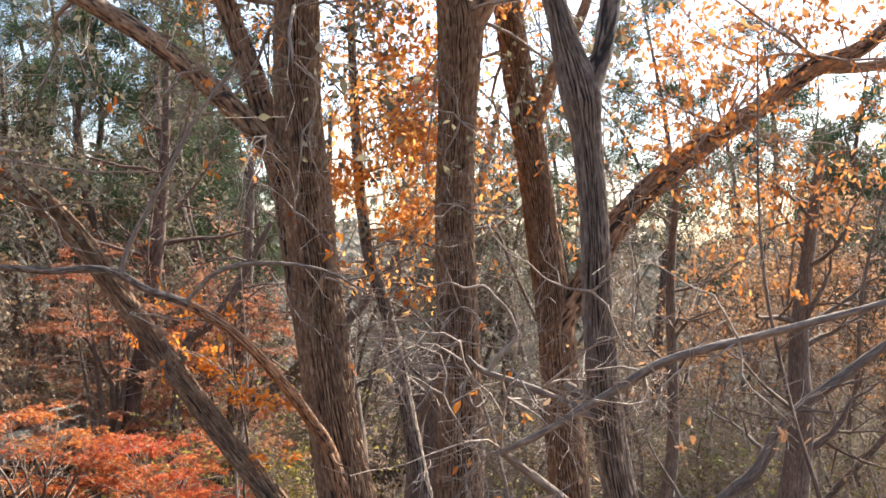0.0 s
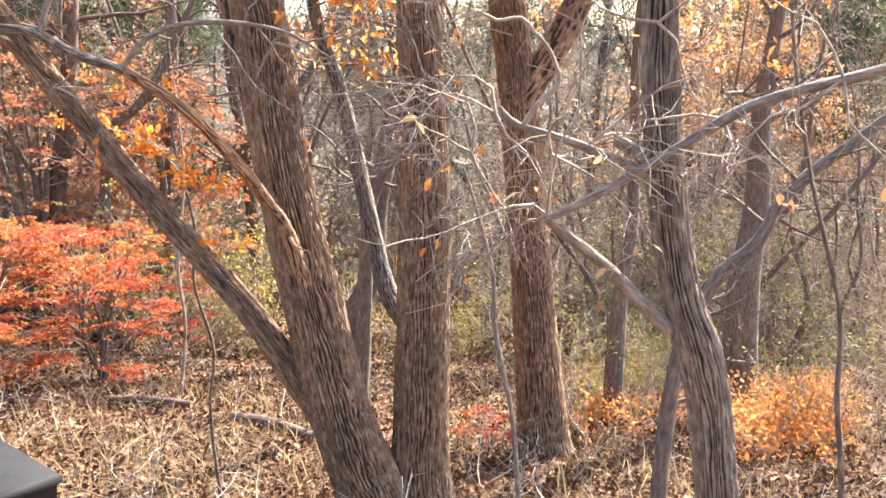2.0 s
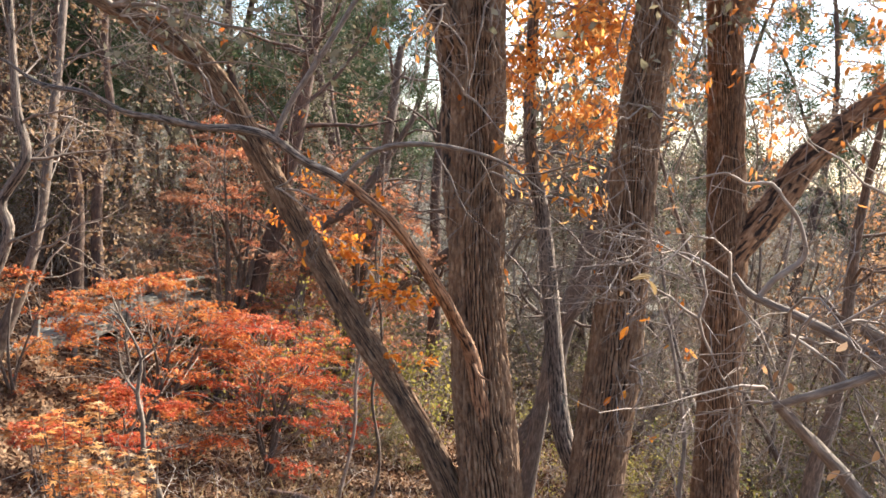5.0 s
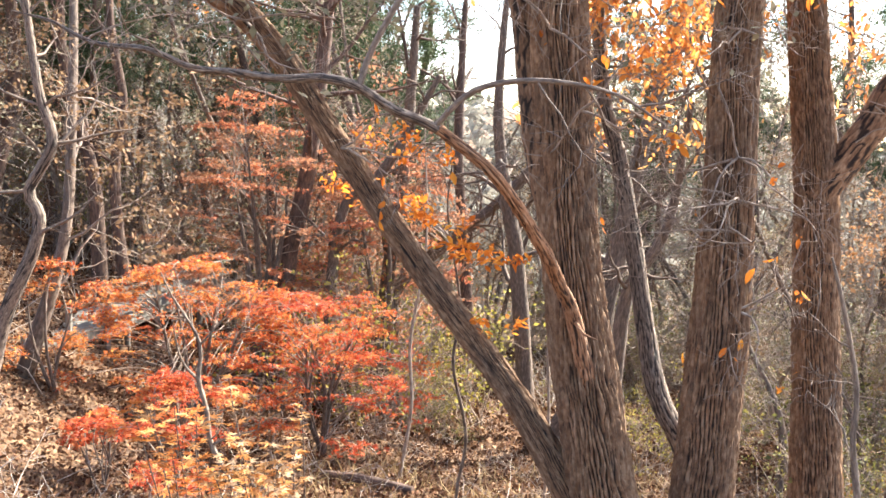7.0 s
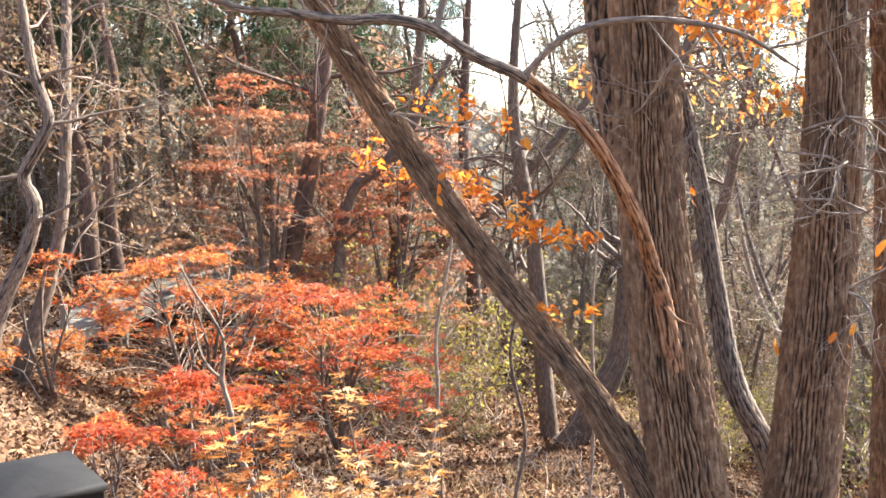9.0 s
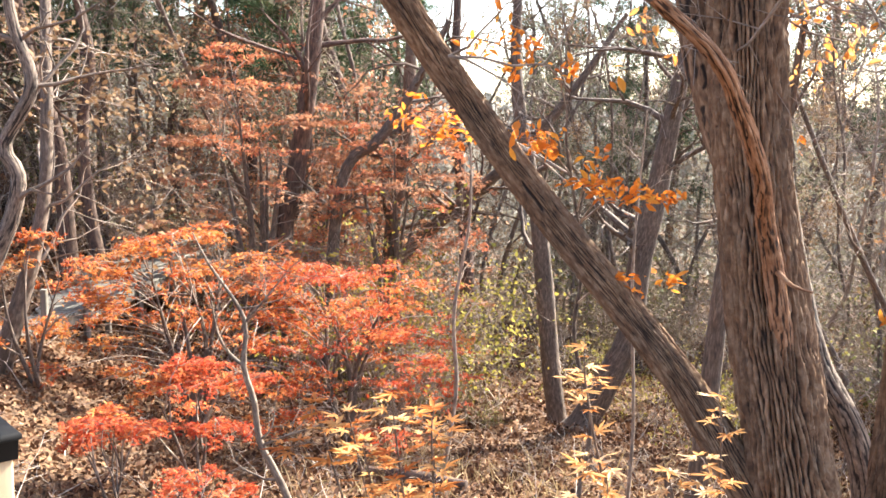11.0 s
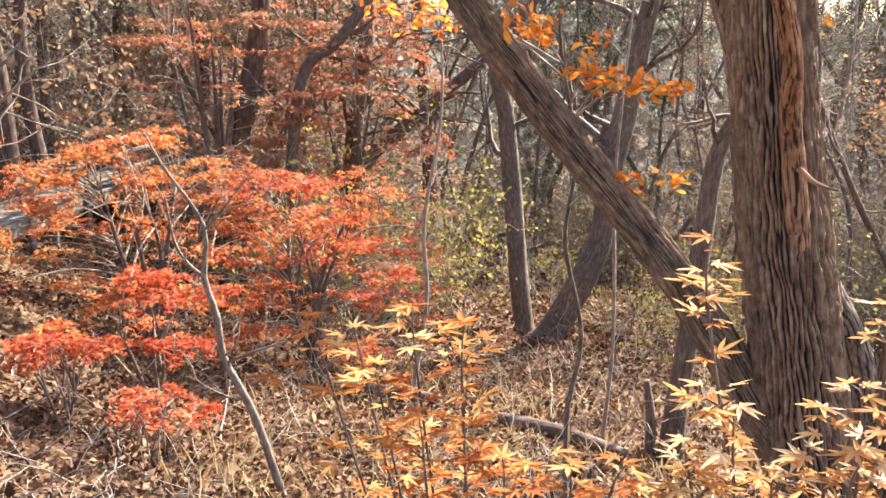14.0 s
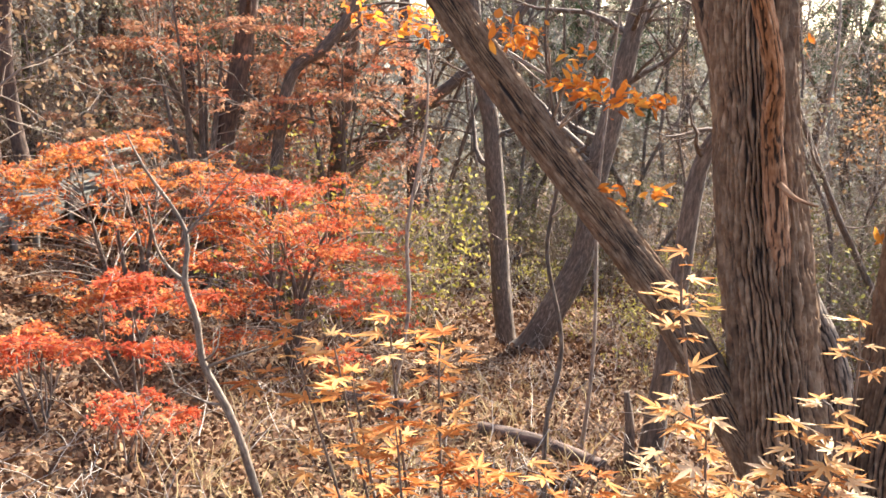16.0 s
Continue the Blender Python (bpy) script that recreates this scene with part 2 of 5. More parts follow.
def value_noise(u, v, period, seed):
    """Smooth noise over u (repeats with the period) and v."""
    r = np.random.default_rng(seed)
    table = r.random((period, 257))
    iu, iv = np.floor(u).astype(int), np.floor(v).astype(int)
    fu, fv = u - iu, v - iv
    fu, fv = fu * fu * (3 - 2 * fu), fv * fv * (3 - 2 * fv)
    g = lambda a, b: table[a % period, b % 257]
    return (g(iu, iv) * (1 - fu) + g(iu + 1, iv) * fu) * (1 - fv) + (g(iu, iv + 1) * (1 - fu) + g(iu + 1, iv + 1) * fu) * fv


def tube(geo, line, sides=5, bark=0.0, seed=0, closed=True):
    """A tapered round limb along rows of (x, y, z, radius); bark: depth of its furrows."""
    line = np.asarray(line, dtype=float)
    p, r = line[:, :3], line[:, 3]
    d = np.gradient(p, axis=0)
    d /= np.linalg.norm(d, axis=1)[:, None] + 1e-9
    ref = np.array([0.31, 0.95, 0.05]) if abs(d[0, 1]) < 0.9 else np.array([1.0, 0.0, 0.1])
    x = np.cross(d, ref)
    x /= np.linalg.norm(x, axis=1)[:, None] + 1e-9
    y = np.cross(d, x)
    a = np.arange(sides) / sides * 2 * math.pi - math.pi / 2
    relief = None
    rad = np.repeat(r[:, None], sides, 1)
    s = np.concatenate([[0], np.cumsum(np.linalg.norm(np.diff(p, axis=0), axis=1))]) + seed * 0.37 + p[0, 0] * 3.1
    mean = float(np.mean(r))
    flat = np.stack([np.tile(np.cos(a) * mean, (len(p), 1)), np.tile(np.sin(a) * mean, (len(p), 1)), np.repeat(s[:, None], sides, 1)], -1).reshape(-1, 3)
    if bark:
        U, S = np.meshgrid(np.arange(sides) / sides, s)
        ridges = max(9, int(round(2 * math.pi * mean / (0.092 * mean + 0.0075))))
        warp = (value_noise(U * 7, S * 1.6, 7, seed + 1) - 0.5) * 1.5 + (value_noise(U * ridges / 2, S * 4.0, max(2, ridges // 2), seed + 5) - 0.5) * 1.3 + (value_noise(U * ridges, S * 14, ridges, seed + 6) - 0.5) * 0.55
        w = np.abs(((U * ridges + warp) % 1.0) - 0.5) * 2
        cut = value_noise(U * ridges, S * 5.5, ridges, seed + 2)
        small = value_noise(U * ridges * 2, S * 26, ridges * 2, seed + 3)
        lump = value_noise(U * 3, S * 1.1, 3, seed + 4) - 0.5
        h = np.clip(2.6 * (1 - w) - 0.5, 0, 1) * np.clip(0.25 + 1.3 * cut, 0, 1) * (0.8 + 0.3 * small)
        # ridge height, by which the bark colour paints shade into the furrows
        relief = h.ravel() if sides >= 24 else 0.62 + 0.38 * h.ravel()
        rad = rad * (1 + 0.10 * lump) + bark * (h - 0.6)
    v = p[:, None, :] + rad[:, :, None] * (np.cos(a)[None, :, None] * x[:, None, :] + np.sin(a)[None, :, None] * y[:, None, :])
    k, n = len(p), sides
    i = np.arange(k - 1)[:, None] * n
    j = np.arange(n)[None, :]
    q = np.stack([i + j, i + (j + 1) % n, i + n + (j + 1) % n, i + n + j], -1).reshape(-1, 4)
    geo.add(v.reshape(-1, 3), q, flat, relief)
    if closed:
        tip = np.vstack([v[-1], p[-1] + d[-1] * r[-1] * 0.4])
        geo.add(tip, [(c, (c + 1) % n, n) for c in range(n)], np.vstack([flat[-n:], flat[-1:]]))


def unit(v):
    return v / (np.linalg.norm(v) + 1e-9)


def grow(geo, r, p, d, length, rad, level, sites, kids=(6, 5, 4), spread=0.9, lift=0.12, wander=0.22, sides=(6, 4, 3, 3), start=0.15, shrink=0.5, thin=0.0035, last=2):
    """A wandering limb and its side shoots; leaf sites gather at the shoots' ends."""
    seg = 6 if level == 0 else 3 if level < len(kids) else last
    pts, q, dd = [np.append(p, rad)], np.array(p, float), unit(np.array(d, float))
    ways = []
    for i in range(seg):
        dd = unit(dd + r.normal(0, wander, 3) + np.array([0, 0, lift]))
        q = q + dd * length / seg
        ways.append(dd)
        pts.append(np.append(q, max(thin, rad * (1 - 0.85 * (i + 1) / seg))))
    tube(geo, pts, sides[min(level, len(sides) - 1)], closed=False)
    pts = np.array(pts)
    if level >= len(kids):
        sites.append((pts[-1, :3], ways[-1], length))
        sites.append((pts[len(pts) // 2, :3], ways[len(ways) // 2], length))
        return
    for c in range(kids[level]):
        f = start + (1 - start) * (c + r.random()) / kids[level]
        i = min(seg - 1, int(f * seg))
        at = pts[i] + (pts[i + 1] - pts[i]) * (f * seg - i)
        side = unit(np.cross(ways[i], r.normal(0, 1, 3)))
        way = unit(ways[i] * (1 - spread * 0.55) + side * spread)
        grow(geo, r, at[:3], way, length * shrink * (1.15 - 0.5 * f) * r.uniform(0.75, 1.25), max(thin, at[3] * 0.6), level + 1, sites, kids, spread, lift, wander, sides, start, shrink, thin, last)


# leaf outlines, one unit long, stalk at the origin, blade along +y
MAPLE_FAR = (np.array([(0, 0.1, 0), (-0.1, 0.32, 0.02), (0, 1.0, -0.1), (0.1, 0.32, 0.02), (-0.6, 0.62, -0.1), (0.6, 0.62, -0.1), (-0.48, 0.12, -0.08), (0.48, 0.12, -0.08)], float),
             np.array([(1, 3, 2), (0, 1, 4), (0, 5, 3), (0, 3, 1), (0, 4, 6), (0, 7, 5)]))
OAK = (np.array([(0, 0, 0), (-0.17, 0.25, 0.05), (0.17, 0.25, 0.05), (-0.22, 0.55, 0.06), (0.22, 0.55, 0.06), (-0.13, 0.82, 0.0), (0.13, 0.82, 0.0), (0, 1.0, -0.06), (0, 0.5, -0.02)], float),
       np.array([(0, 8, 1), (0, 2, 8), (1, 8, 3), (2, 4, 8), (3, 8, 5), (4, 6, 8), (5, 8, 7), (6, 7, 8)]))
DRY = (np.array([(0, 0, 0), (-0.24, 0.45, 0.14), (0.24, 0.45, 0.10), (0, 1.0, 0.05), (0, 0.5, -0.04)], float),
       np.array([(0, 4, 1), (0, 2, 4), (1, 4, 3), (2, 3, 4)]))
FAR_LEAF = (np.array([(0, 0, 0), (-0.28, 0.5, 0.1), (0.28, 0.5, 0.06), (0, 1.0, 0.0)], float), np.array([(0, 2, 1), (1, 2, 3)]))
NEEDLES = (np.array([(0, 0, 0), (-0.05, 1, 0.1), (0.05, 0.95, 0.1), (0.45, 0.8, 0.05), (0.5, 0.72, 0.05), (-0.45, 0.8, 0.05), (-0.5, 0.72, 0.05), (0.1, 0.75, 0.5), (0.16, 0.7, 0.5), (-0.1, 0.75, -0.4), (-0.16, 0.7, -0.4)], float),
           np.array([(0, 1, 2), (0, 3, 4), (0, 5, 6), (0, 7, 8), (0, 9, 10)]))
BLADE = (np.array([(-0.02, 0, 0), (0.02, 0, 0), (0.015, 0.6, 0.12), (-0.015, 0.6, 0.12), (0.0, 1, 0.4)], float), np.array([(0, 1, 2), (0, 2, 3), (3, 2, 4)]))


def leaves(geo, r, template, at, size, flat=0.6, spread_size=0.3, point=None, lean=None):
    """One leaf at each place; flat: how level the blades lie; point: the ways they point."""
    at = np.asarray(at, float)
    n = len(at)
    if not n:
        return
    up = r.normal(0, 1, (n, 3)) * (1 - flat) + np.array([0, 0, 1.0]) * flat + (np.array(lean) if lean is not None else 0)
    up /= np.linalg.norm(up, axis=1)[:, None]
    y = r.normal(0, 1, (n, 3)) if point is None else np.asarray(point) + r.normal(0, 0.5, (n, 3))
    y -= (y * up).sum(1)[:, None] * up
    y /= np.linalg.norm(y, axis=1)[:, None] + 1e-9
    x = np.cross(y, up)
    s = size * (1 + spread_size * r.normal(0, 1, n)).clip(0.4, 1.8)
    v, f = template
    curl = r.uniform(0.3, 2.0, n)
    V = at[:, None, :] + s[:, None, None] * (v[None, :, 0, None] * x[:, None, :] + v[None, :, 1, None] * y[:, None, :] + (v[None, :, 2] * curl[:, None])[:, :, None] * up[:, None, :])
    F = (np.arange(n)[:, None, None] * len(v) + f[None]).reshape(-1, 3)
    geo.add(V.reshape(-1, 3), F)


def around(r, sites, per, radius, flatten=1.0, droop=0.0):
    """Places scattered about the shoots' ends."""
    base = np.array([s[0] for s in sites])
    b = np.repeat(base, per, 0)
    o = r.normal(0, radius, (len(b), 3)) * np.array([1, 1, flatten])
    o[:, 2] -= droop * np.hypot(o[:, 0], o[:, 1])
    return b + o


# ---- the ground ----
def ground_z(x, y):
    x, y = np.asarray(x, float), np.asarray(y, float)
    near = -2.4 - 0.165 * np.minimum(y, 34) + 0.12 * np.maximum(0, -x - 3.0).clip(0, 30) + 0.35 * np.maximum(0, -x - 8.0).clip(0, 12) - 0.03 * np.maximum(0, x - 2).clip(0, 30)
    far = np.maximum(0, y - 34)
    z = near - 0.10 * np.minimum(far, 40) + 0.05 * np.maximum(0, far - 70).clip(0, 300)
    z = z + 0.10 * np.sin(x * 0.9 + 1.3) * np.sin(y * 0.7) + 0.05 * np.sin(x * 2.3 + y * 1.7)
    return z


def build_ground():
    gx = np.concatenate([-np.geomspace(900, 26, 22), np.linspace(-25, 20, 151), np.geomspace(21, 900, 22)])
    gy = np.concatenate([-np.geomspace(900, 6, 18), np.linspace(-5, 40, 151), np.geomspace(41, 1500, 26)])
    X, Y = np.meshgrid(gx, gy)
    Z = ground_z(X, Y)
    g = Geo()
    n, m = len(gx), len(gy)
    i, j = np.meshgrid(np.arange(n - 1), np.arange(m - 1))
    k = (j * n + i).ravel()
    g.add(np.stack([X.ravel(), Y.ravel(), Z.ravel()], 1), np.stack([k, k + 1, k + n + 1, k + n], 1))
    return tagged(part("ground", g, soil, None), "brown woodland slope covered in dry fallen leaves", "ground", kind="structure")


build_ground()


def litter():
    r = np.random.default_rng(21)
    g = Geo()
    n = 60000
    y = 6 + 26 * r.random(n) ** 1.4
    x = (r.random(n) * (1.15 * y + 6)) - 0.68 * y - 4
    at = np.stack([x, y, ground_z(x, y) + 0.015 + 0.05 * r.random(n) ** 2], 1)
    leaves(g, r, DRY, at, 0.095, 0.5)
    n = 70000
    y = 9 + 15 * r.random(n)
    x = (r.random(n) * (1.05 * y + 4)) - 0.62 * y - 3
    leaves(g, r, FAR_LEAF, np.stack([x, y, ground_z(x, y) + 0.02 + 0.04 * r.random(n)], 1), 0.085, 0.5)
    n = 60000
    y = 22 + 26 * r.random(n)
    x = (r.random(n) * (0.95 * y + 4)) - 0.5 * y - 3
    leaves(g, r, FAR_LEAF, np.stack([x, y, ground_z(x, y) + 0.02 + 0.06 * r.random(n)], 1), 0.14, 0.45)
    tagged(part("leaf_litter", g, litter_leaf, None), "dry curled brown and tan leaves on the slope", "fallen leaves", kind="stuff")
    g = Geo()
    n = 6500
    cx, cy = r.uniform(-6, 9, 160), 9.5 + 10 * r.random(160) ** 1.3
    k = r.integers(0, 160, n)
    x, y = cx[k] + r.normal(0, 0.5, n), cy[k] + r.normal(0, 0.5, n)
    at = np.stack([x, y, ground_z(x, y)], 1)
    up = np.tile([0, 0, 1.0], (n, 1)) + r.normal(0, 0.25, (n, 3))
    leaves(g, r, BLADE, at, 0.3, 0.0, 0.4, up)
    tagged(part("dry_grass", g, straw, None), "straw-coloured dry grass tufts among leaf litter", "grass", kind="stuff")
    g = Geo()
    for _ in range(560):
        y0 = 8 + 20 * r.random() ** 1.3
        x0 = r.uniform(-0.7 * y0 - 2, 0.5 * y0 + 2)
        z0 = float(ground_z(x0, y0)) + 0.04
        w = unit(np.array([r.normal(), r.normal() * 0.6, r.uniform(-0.05, 0.6)]))
        grow(g, r, np.array([x0, y0, z0]), w, r.uniform(0.5, 1.6), r.uniform(0.006, 0.013), 0, [], (3, 2), 0.8, 0.02, 0.2, (3, 3, 3), 0.2, 0.5, 0.003)
    tagged(part("brushwood", g, pale_twig, None), "pale dead twigs and brushwood lying on leaf litter", "brushwood", kind="stuff")


litter()

# ---- the large oaks ----
def trunk_part(name, knots, parent, material, bark, seed, sides=72, step=0.045):
    g = Geo()
    line = smooth_line(knots, step)
    tube(g, line, sides, bark, seed)
    return part(name, g, material, parent)


def base_at(x, y):
    return float(ground_z(x, y)) - 0.15


def oak_main():
    t = thing("oak_tree", (0, 0, 0), "large furrowed grey-brown oak with a leaning second stem", "tree")
    b = base_at(-0.4, 10.85)
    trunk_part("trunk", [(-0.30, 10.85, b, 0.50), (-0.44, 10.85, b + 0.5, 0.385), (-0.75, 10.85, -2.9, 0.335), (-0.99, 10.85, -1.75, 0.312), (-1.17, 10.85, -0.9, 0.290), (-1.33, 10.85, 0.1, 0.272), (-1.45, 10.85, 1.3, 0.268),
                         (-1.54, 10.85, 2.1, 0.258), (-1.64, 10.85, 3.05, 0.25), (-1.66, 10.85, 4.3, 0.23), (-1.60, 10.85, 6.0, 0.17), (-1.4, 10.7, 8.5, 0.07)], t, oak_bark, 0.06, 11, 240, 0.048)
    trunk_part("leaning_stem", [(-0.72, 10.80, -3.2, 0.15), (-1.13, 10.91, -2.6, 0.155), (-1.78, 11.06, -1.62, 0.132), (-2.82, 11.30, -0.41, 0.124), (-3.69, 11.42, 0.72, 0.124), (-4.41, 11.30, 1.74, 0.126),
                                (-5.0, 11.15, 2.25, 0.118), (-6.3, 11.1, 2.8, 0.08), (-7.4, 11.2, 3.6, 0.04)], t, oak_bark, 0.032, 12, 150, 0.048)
    g = Geo()
    tube(g, smooth_line([(-0.98, 10.78, -1.75, 0.05), (-1.05, 10.64, -1.40, 0.080), (-1.13, 10.55, -1.08, 0.080), (-1.26, 10.40, -0.62, 0.068), (-1.40, 10.14, -0.32, 0.062), (-1.53, 9.82, -0.02, 0.057), (-1.77, 9.47, 0.38, 0.051), (-1.99, 9.22, 0.67, 0.045), (-2.39, 9.01, 0.98, 0.041)], 0.03), 40, 0.014, 33)
    tube(g, smooth_line([(-1.22, 10.40, -0.72, 0.024), (-1.14, 10.26, -0.80, 0.014), (-1.02, 10.2, -0.83, 0.008)], 0.05), 8)
    stub = part("dead_branch", g, dead_wood, t, "bare peeling orange-brown dead branch")
    g = Geo()
    tube(g, smooth_line([(-2.36, 9.03, 0.96, 0.038), (-2.50, 8.97, 1.03, 0.039), (-2.72, 8.90, 1.11, 0.038),
                         (-3.00, 8.83, 1.27, 0.036), (-3.25, 8.77, 1.32, 0.034), (-3.55, 8.68, 1.30, 0.031), (-3.90, 8.62, 1.33, 0.027), (-4.2, 8.6, 1.35, 0.025), (-4.55, 8.60, 1.47, 0.022), (-5.0, 8.66, 1.51, 0.017), (-5.4, 8.77, 1.67, 0.012), (-5.8, 8.9, 1.75, 0.007)], 0.03), 28, 0.007, 34)
    r = np.random.default_rng(31)
    tube(g, smooth_line([(-2.42, 9.0, 1.0, 0.024), (-2.12, 8.95, 1.28, 0.023), (-1.66, 8.9, 1.37, 0.021), (-1.10, 8.9, 1.30, 0.015), (-0.7, 8.9, 1.08, 0.008)], 0.08), 8)
    tube(g, smooth_line([(-2.98, 8.83, 1.27, 0.026), (-2.90, 8.86, 1.55, 0.025), (-2.62, 8.9, 2.1, 0.024), (-2.34, 9.0, 2.7, 0.02), (-1.95, 9.1, 3.3, 0.012)], 0.08), 8)
    tw = []
    for p, d in [((-1.3, 8.9, 1.34), (0.4, 0, -0.5)), ((-0.9, 8.9, 1.21), (0.6, -0.1, 0.2)), ((-3.6, 8.67, 1.31), (-0.3, 0, 0.8)), ((-4.4, 8.6, 1.41), (-0.5, 0, 0.6)), ((-2.7, 8.88, 1.94), (-0.6, 0, 0.6)), ((-2.25, 9.03, 2.85), (0.5, 0, 0.6)), ((-1.66, 8.9, 1.37), (0.3, 0, -0.7))]:
        grow(g, r, np.array(p), d, 1.0, 0.010, 0, tw, (4, 3), 0.8, -0.02, 0.28, (4, 3, 3), 0.2, 0.55, 0.0035)
    part("bare_reach", g, young_oak_bark, stub, "grey-brown crooked bare wood")
    for k, kn in enumerate([[(-1.30, 10.98, -0.4, 0.13), (-1.60, 11.20, 0.60, 0.15), (-1.76, 11.33, 1.4, 0.155), (-1.88, 11.32, 2.2, 0.155), (-2.18, 11.22, 3.35, 0.15), (-2.5, 11.05, 4.3, 0.12), (-2.8, 10.8, 5.4, 0.09), (-3.4, 10.6, 7.5, 0.04)],
                            [(-1.70, 10.75, 2.35, 0.12), (-2.25, 10.4, 3.0, 0.12), (-3.0, 10.3, 3.65, 0.11), (-3.9, 10.2, 4.2, 0.09), (-5.2, 10.0, 4.9, 0.05)]]):
        g = Geo()
        tube(g, smooth_line(kn, 0.05), 28, 0.018, 40 + k)
        part("limb", g, oak_bark, t)
    tangle(t, 51, [(-1.9, 10.2, 2.7), (-1.6, 10.3, 1.9), (-2.6, 10.2, 3.4), (-1.4, 10.25, 2.9), (-3.6, 11, 0.75), (-4.6, 11, 1.95), (-1.3, 10.3, 1.2), (-5.5, 11, 2.4)], 1.3, twig_bark, 26)


def tangle(parent, seed, roots, length, material, oaks=0, lean=(0, -0.4, 0), leafmat=None, size=0.10, many=3, rad=0.014):
    """Fine crooked twigs from a limb, some still holding leaves."""
    r = np.random.default_rng(seed)
    g, sites = Geo(), []
    for p in roots:
        for _ in range(many):
            d = unit(r.normal(0, 1, 3) * np.array([1, 0.5, 0.8]) + np.array(lean))
            grow(g, r, np.array(p), d, length * r.uniform(0.6, 1.2), rad, 0, sites, (5, 4), 0.8, -0.03, 0.3, (5, 3, 3), 0.15, 0.55, 0.0022 if rad < 0.01 else 0.003)
    tagged(part("fine_branching", g, material, parent), "fine crooked grey twigs", kind="stuff")
    if oaks:
        pick = [sites[i] for i in r.choice(len(sites), min(oaks, len(sites)), replace=False)]
        g2 = Geo()
        leaves(g2, r, OAK, around(r, pick, 3, 0.05), size, 0.25, point=np.tile([0, 0, -0.8], (len(pick) * 3, 1)))
        tagged(part("foliage", g2, leafmat or oak_leaf, parent), "last orange leaves still hanging", kind="stuff")


oak_main()


def oak_b():
    t = thing("oak_tree", (0, 0, 0), "straight furrowed grey oak with sunlit edge", "tree")
    b = base_at(0.13, 11.10)
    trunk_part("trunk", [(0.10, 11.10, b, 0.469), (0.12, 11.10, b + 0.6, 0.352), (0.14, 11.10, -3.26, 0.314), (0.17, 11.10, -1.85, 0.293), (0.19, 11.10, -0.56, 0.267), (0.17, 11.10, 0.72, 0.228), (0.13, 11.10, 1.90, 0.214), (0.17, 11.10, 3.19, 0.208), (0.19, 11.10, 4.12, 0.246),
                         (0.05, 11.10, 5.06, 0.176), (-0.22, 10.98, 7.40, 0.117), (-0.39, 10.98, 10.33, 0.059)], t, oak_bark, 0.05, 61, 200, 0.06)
    g = Geo()
    tube(g, smooth_line([(0.24, 11.10, 3.89, 0.164), (0.57, 11.10, 4.71, 0.152), (0.78, 11.10, 6.23, 0.117), (1.13, 10.98, 9.16, 0.059)], 0.06), 28, 0.02, 62)
    part("limb", g, oak_bark, t)
    tangle(t, 63, [(0.13, 10.87, 2.01), (0.19, 10.87, 0.84), (0.25, 10.87, 0.14), (0.19, 10.87, 2.95), (0.22, 10.87, 0.45), (0.3, 10.9, -0.6)], 1.0, twig_bark, 14, many=5)


def oak_c():
    t = thing("oak_tree", (0, 0, 0), "grey-brown oak with a long rising side limb", "tree")
    b = base_at(1.97, 13.40)
    trunk_part("trunk", [(2.04, 13.40, b, 0.473), (1.99, 13.40, b + 0.5, 0.349), (1.86, 13.40, -2.75, 0.288), (1.72, 13.40, -1.28, 0.270), (1.60, 13.40, 0.18, 0.250), (1.41, 13.40, 1.65, 0.225), (1.20, 13.40, 3.05, 0.205), (0.95, 13.40, 4.57, 0.191), (0.62, 13.40, 7.16, 0.124), (0.39, 13.40, 9.98, 0.045)], t, oak_bark, 0.048, 71, 180, 0.065)
    g = Geo()
    tube(g, smooth_line([(1.54, 13.34, 0.35, 0.191), (2.08, 13.34, 1.19, 0.186), (2.44, 13.34, 1.85, 0.178), (3.32, 13.34, 2.72, 0.163), (4.39, 13.40, 3.45, 0.146), (5.18, 13.40, 4.03, 0.141), (5.91, 13.40, 4.35, 0.113), (7.15, 13.40, 5.36, 0.068), (8.50, 13.40, 6.15, 0.034)], 0.05), 36, 0.022, 72)
    part("limb", g, oak_bark, t)
    g = Geo()
    tube(g, smooth_line([(5.23, 13.40, 4.03, 0.084), (6.02, 13.46, 4.07, 0.079), (6.81, 13.51, 4.29, 0.056), (8.16, 13.40, 4.46, 0.034)], 0.08), 12, 0.01, 73)
    part("limb", g, oak_bark, t)
    g = Geo()
    tube(g, smooth_line([(1.20, 13.40, 3.00, 0.101), (1.57, 13.29, 4.01, 0.090), (2.02, 13.29, 5.02, 0.068), (2.42, 13.29, 6.82, 0.034)], 0.08), 14, 0.012, 74)
    part("limb", g, oak_bark, t)
    tangle(t, 75, [(2.87, 13.29, 2.32), (3.66, 13.29, 3.00), (4.78, 13.40, 3.67), (5.68, 13.40, 4.24), (6.58, 13.40, 4.57), (4.11, 13.18, 3.22)], 2.2, twig_bark, 1300, (0.15, -0.3, -0.05), fern_leaf, size=0.10, many=4)


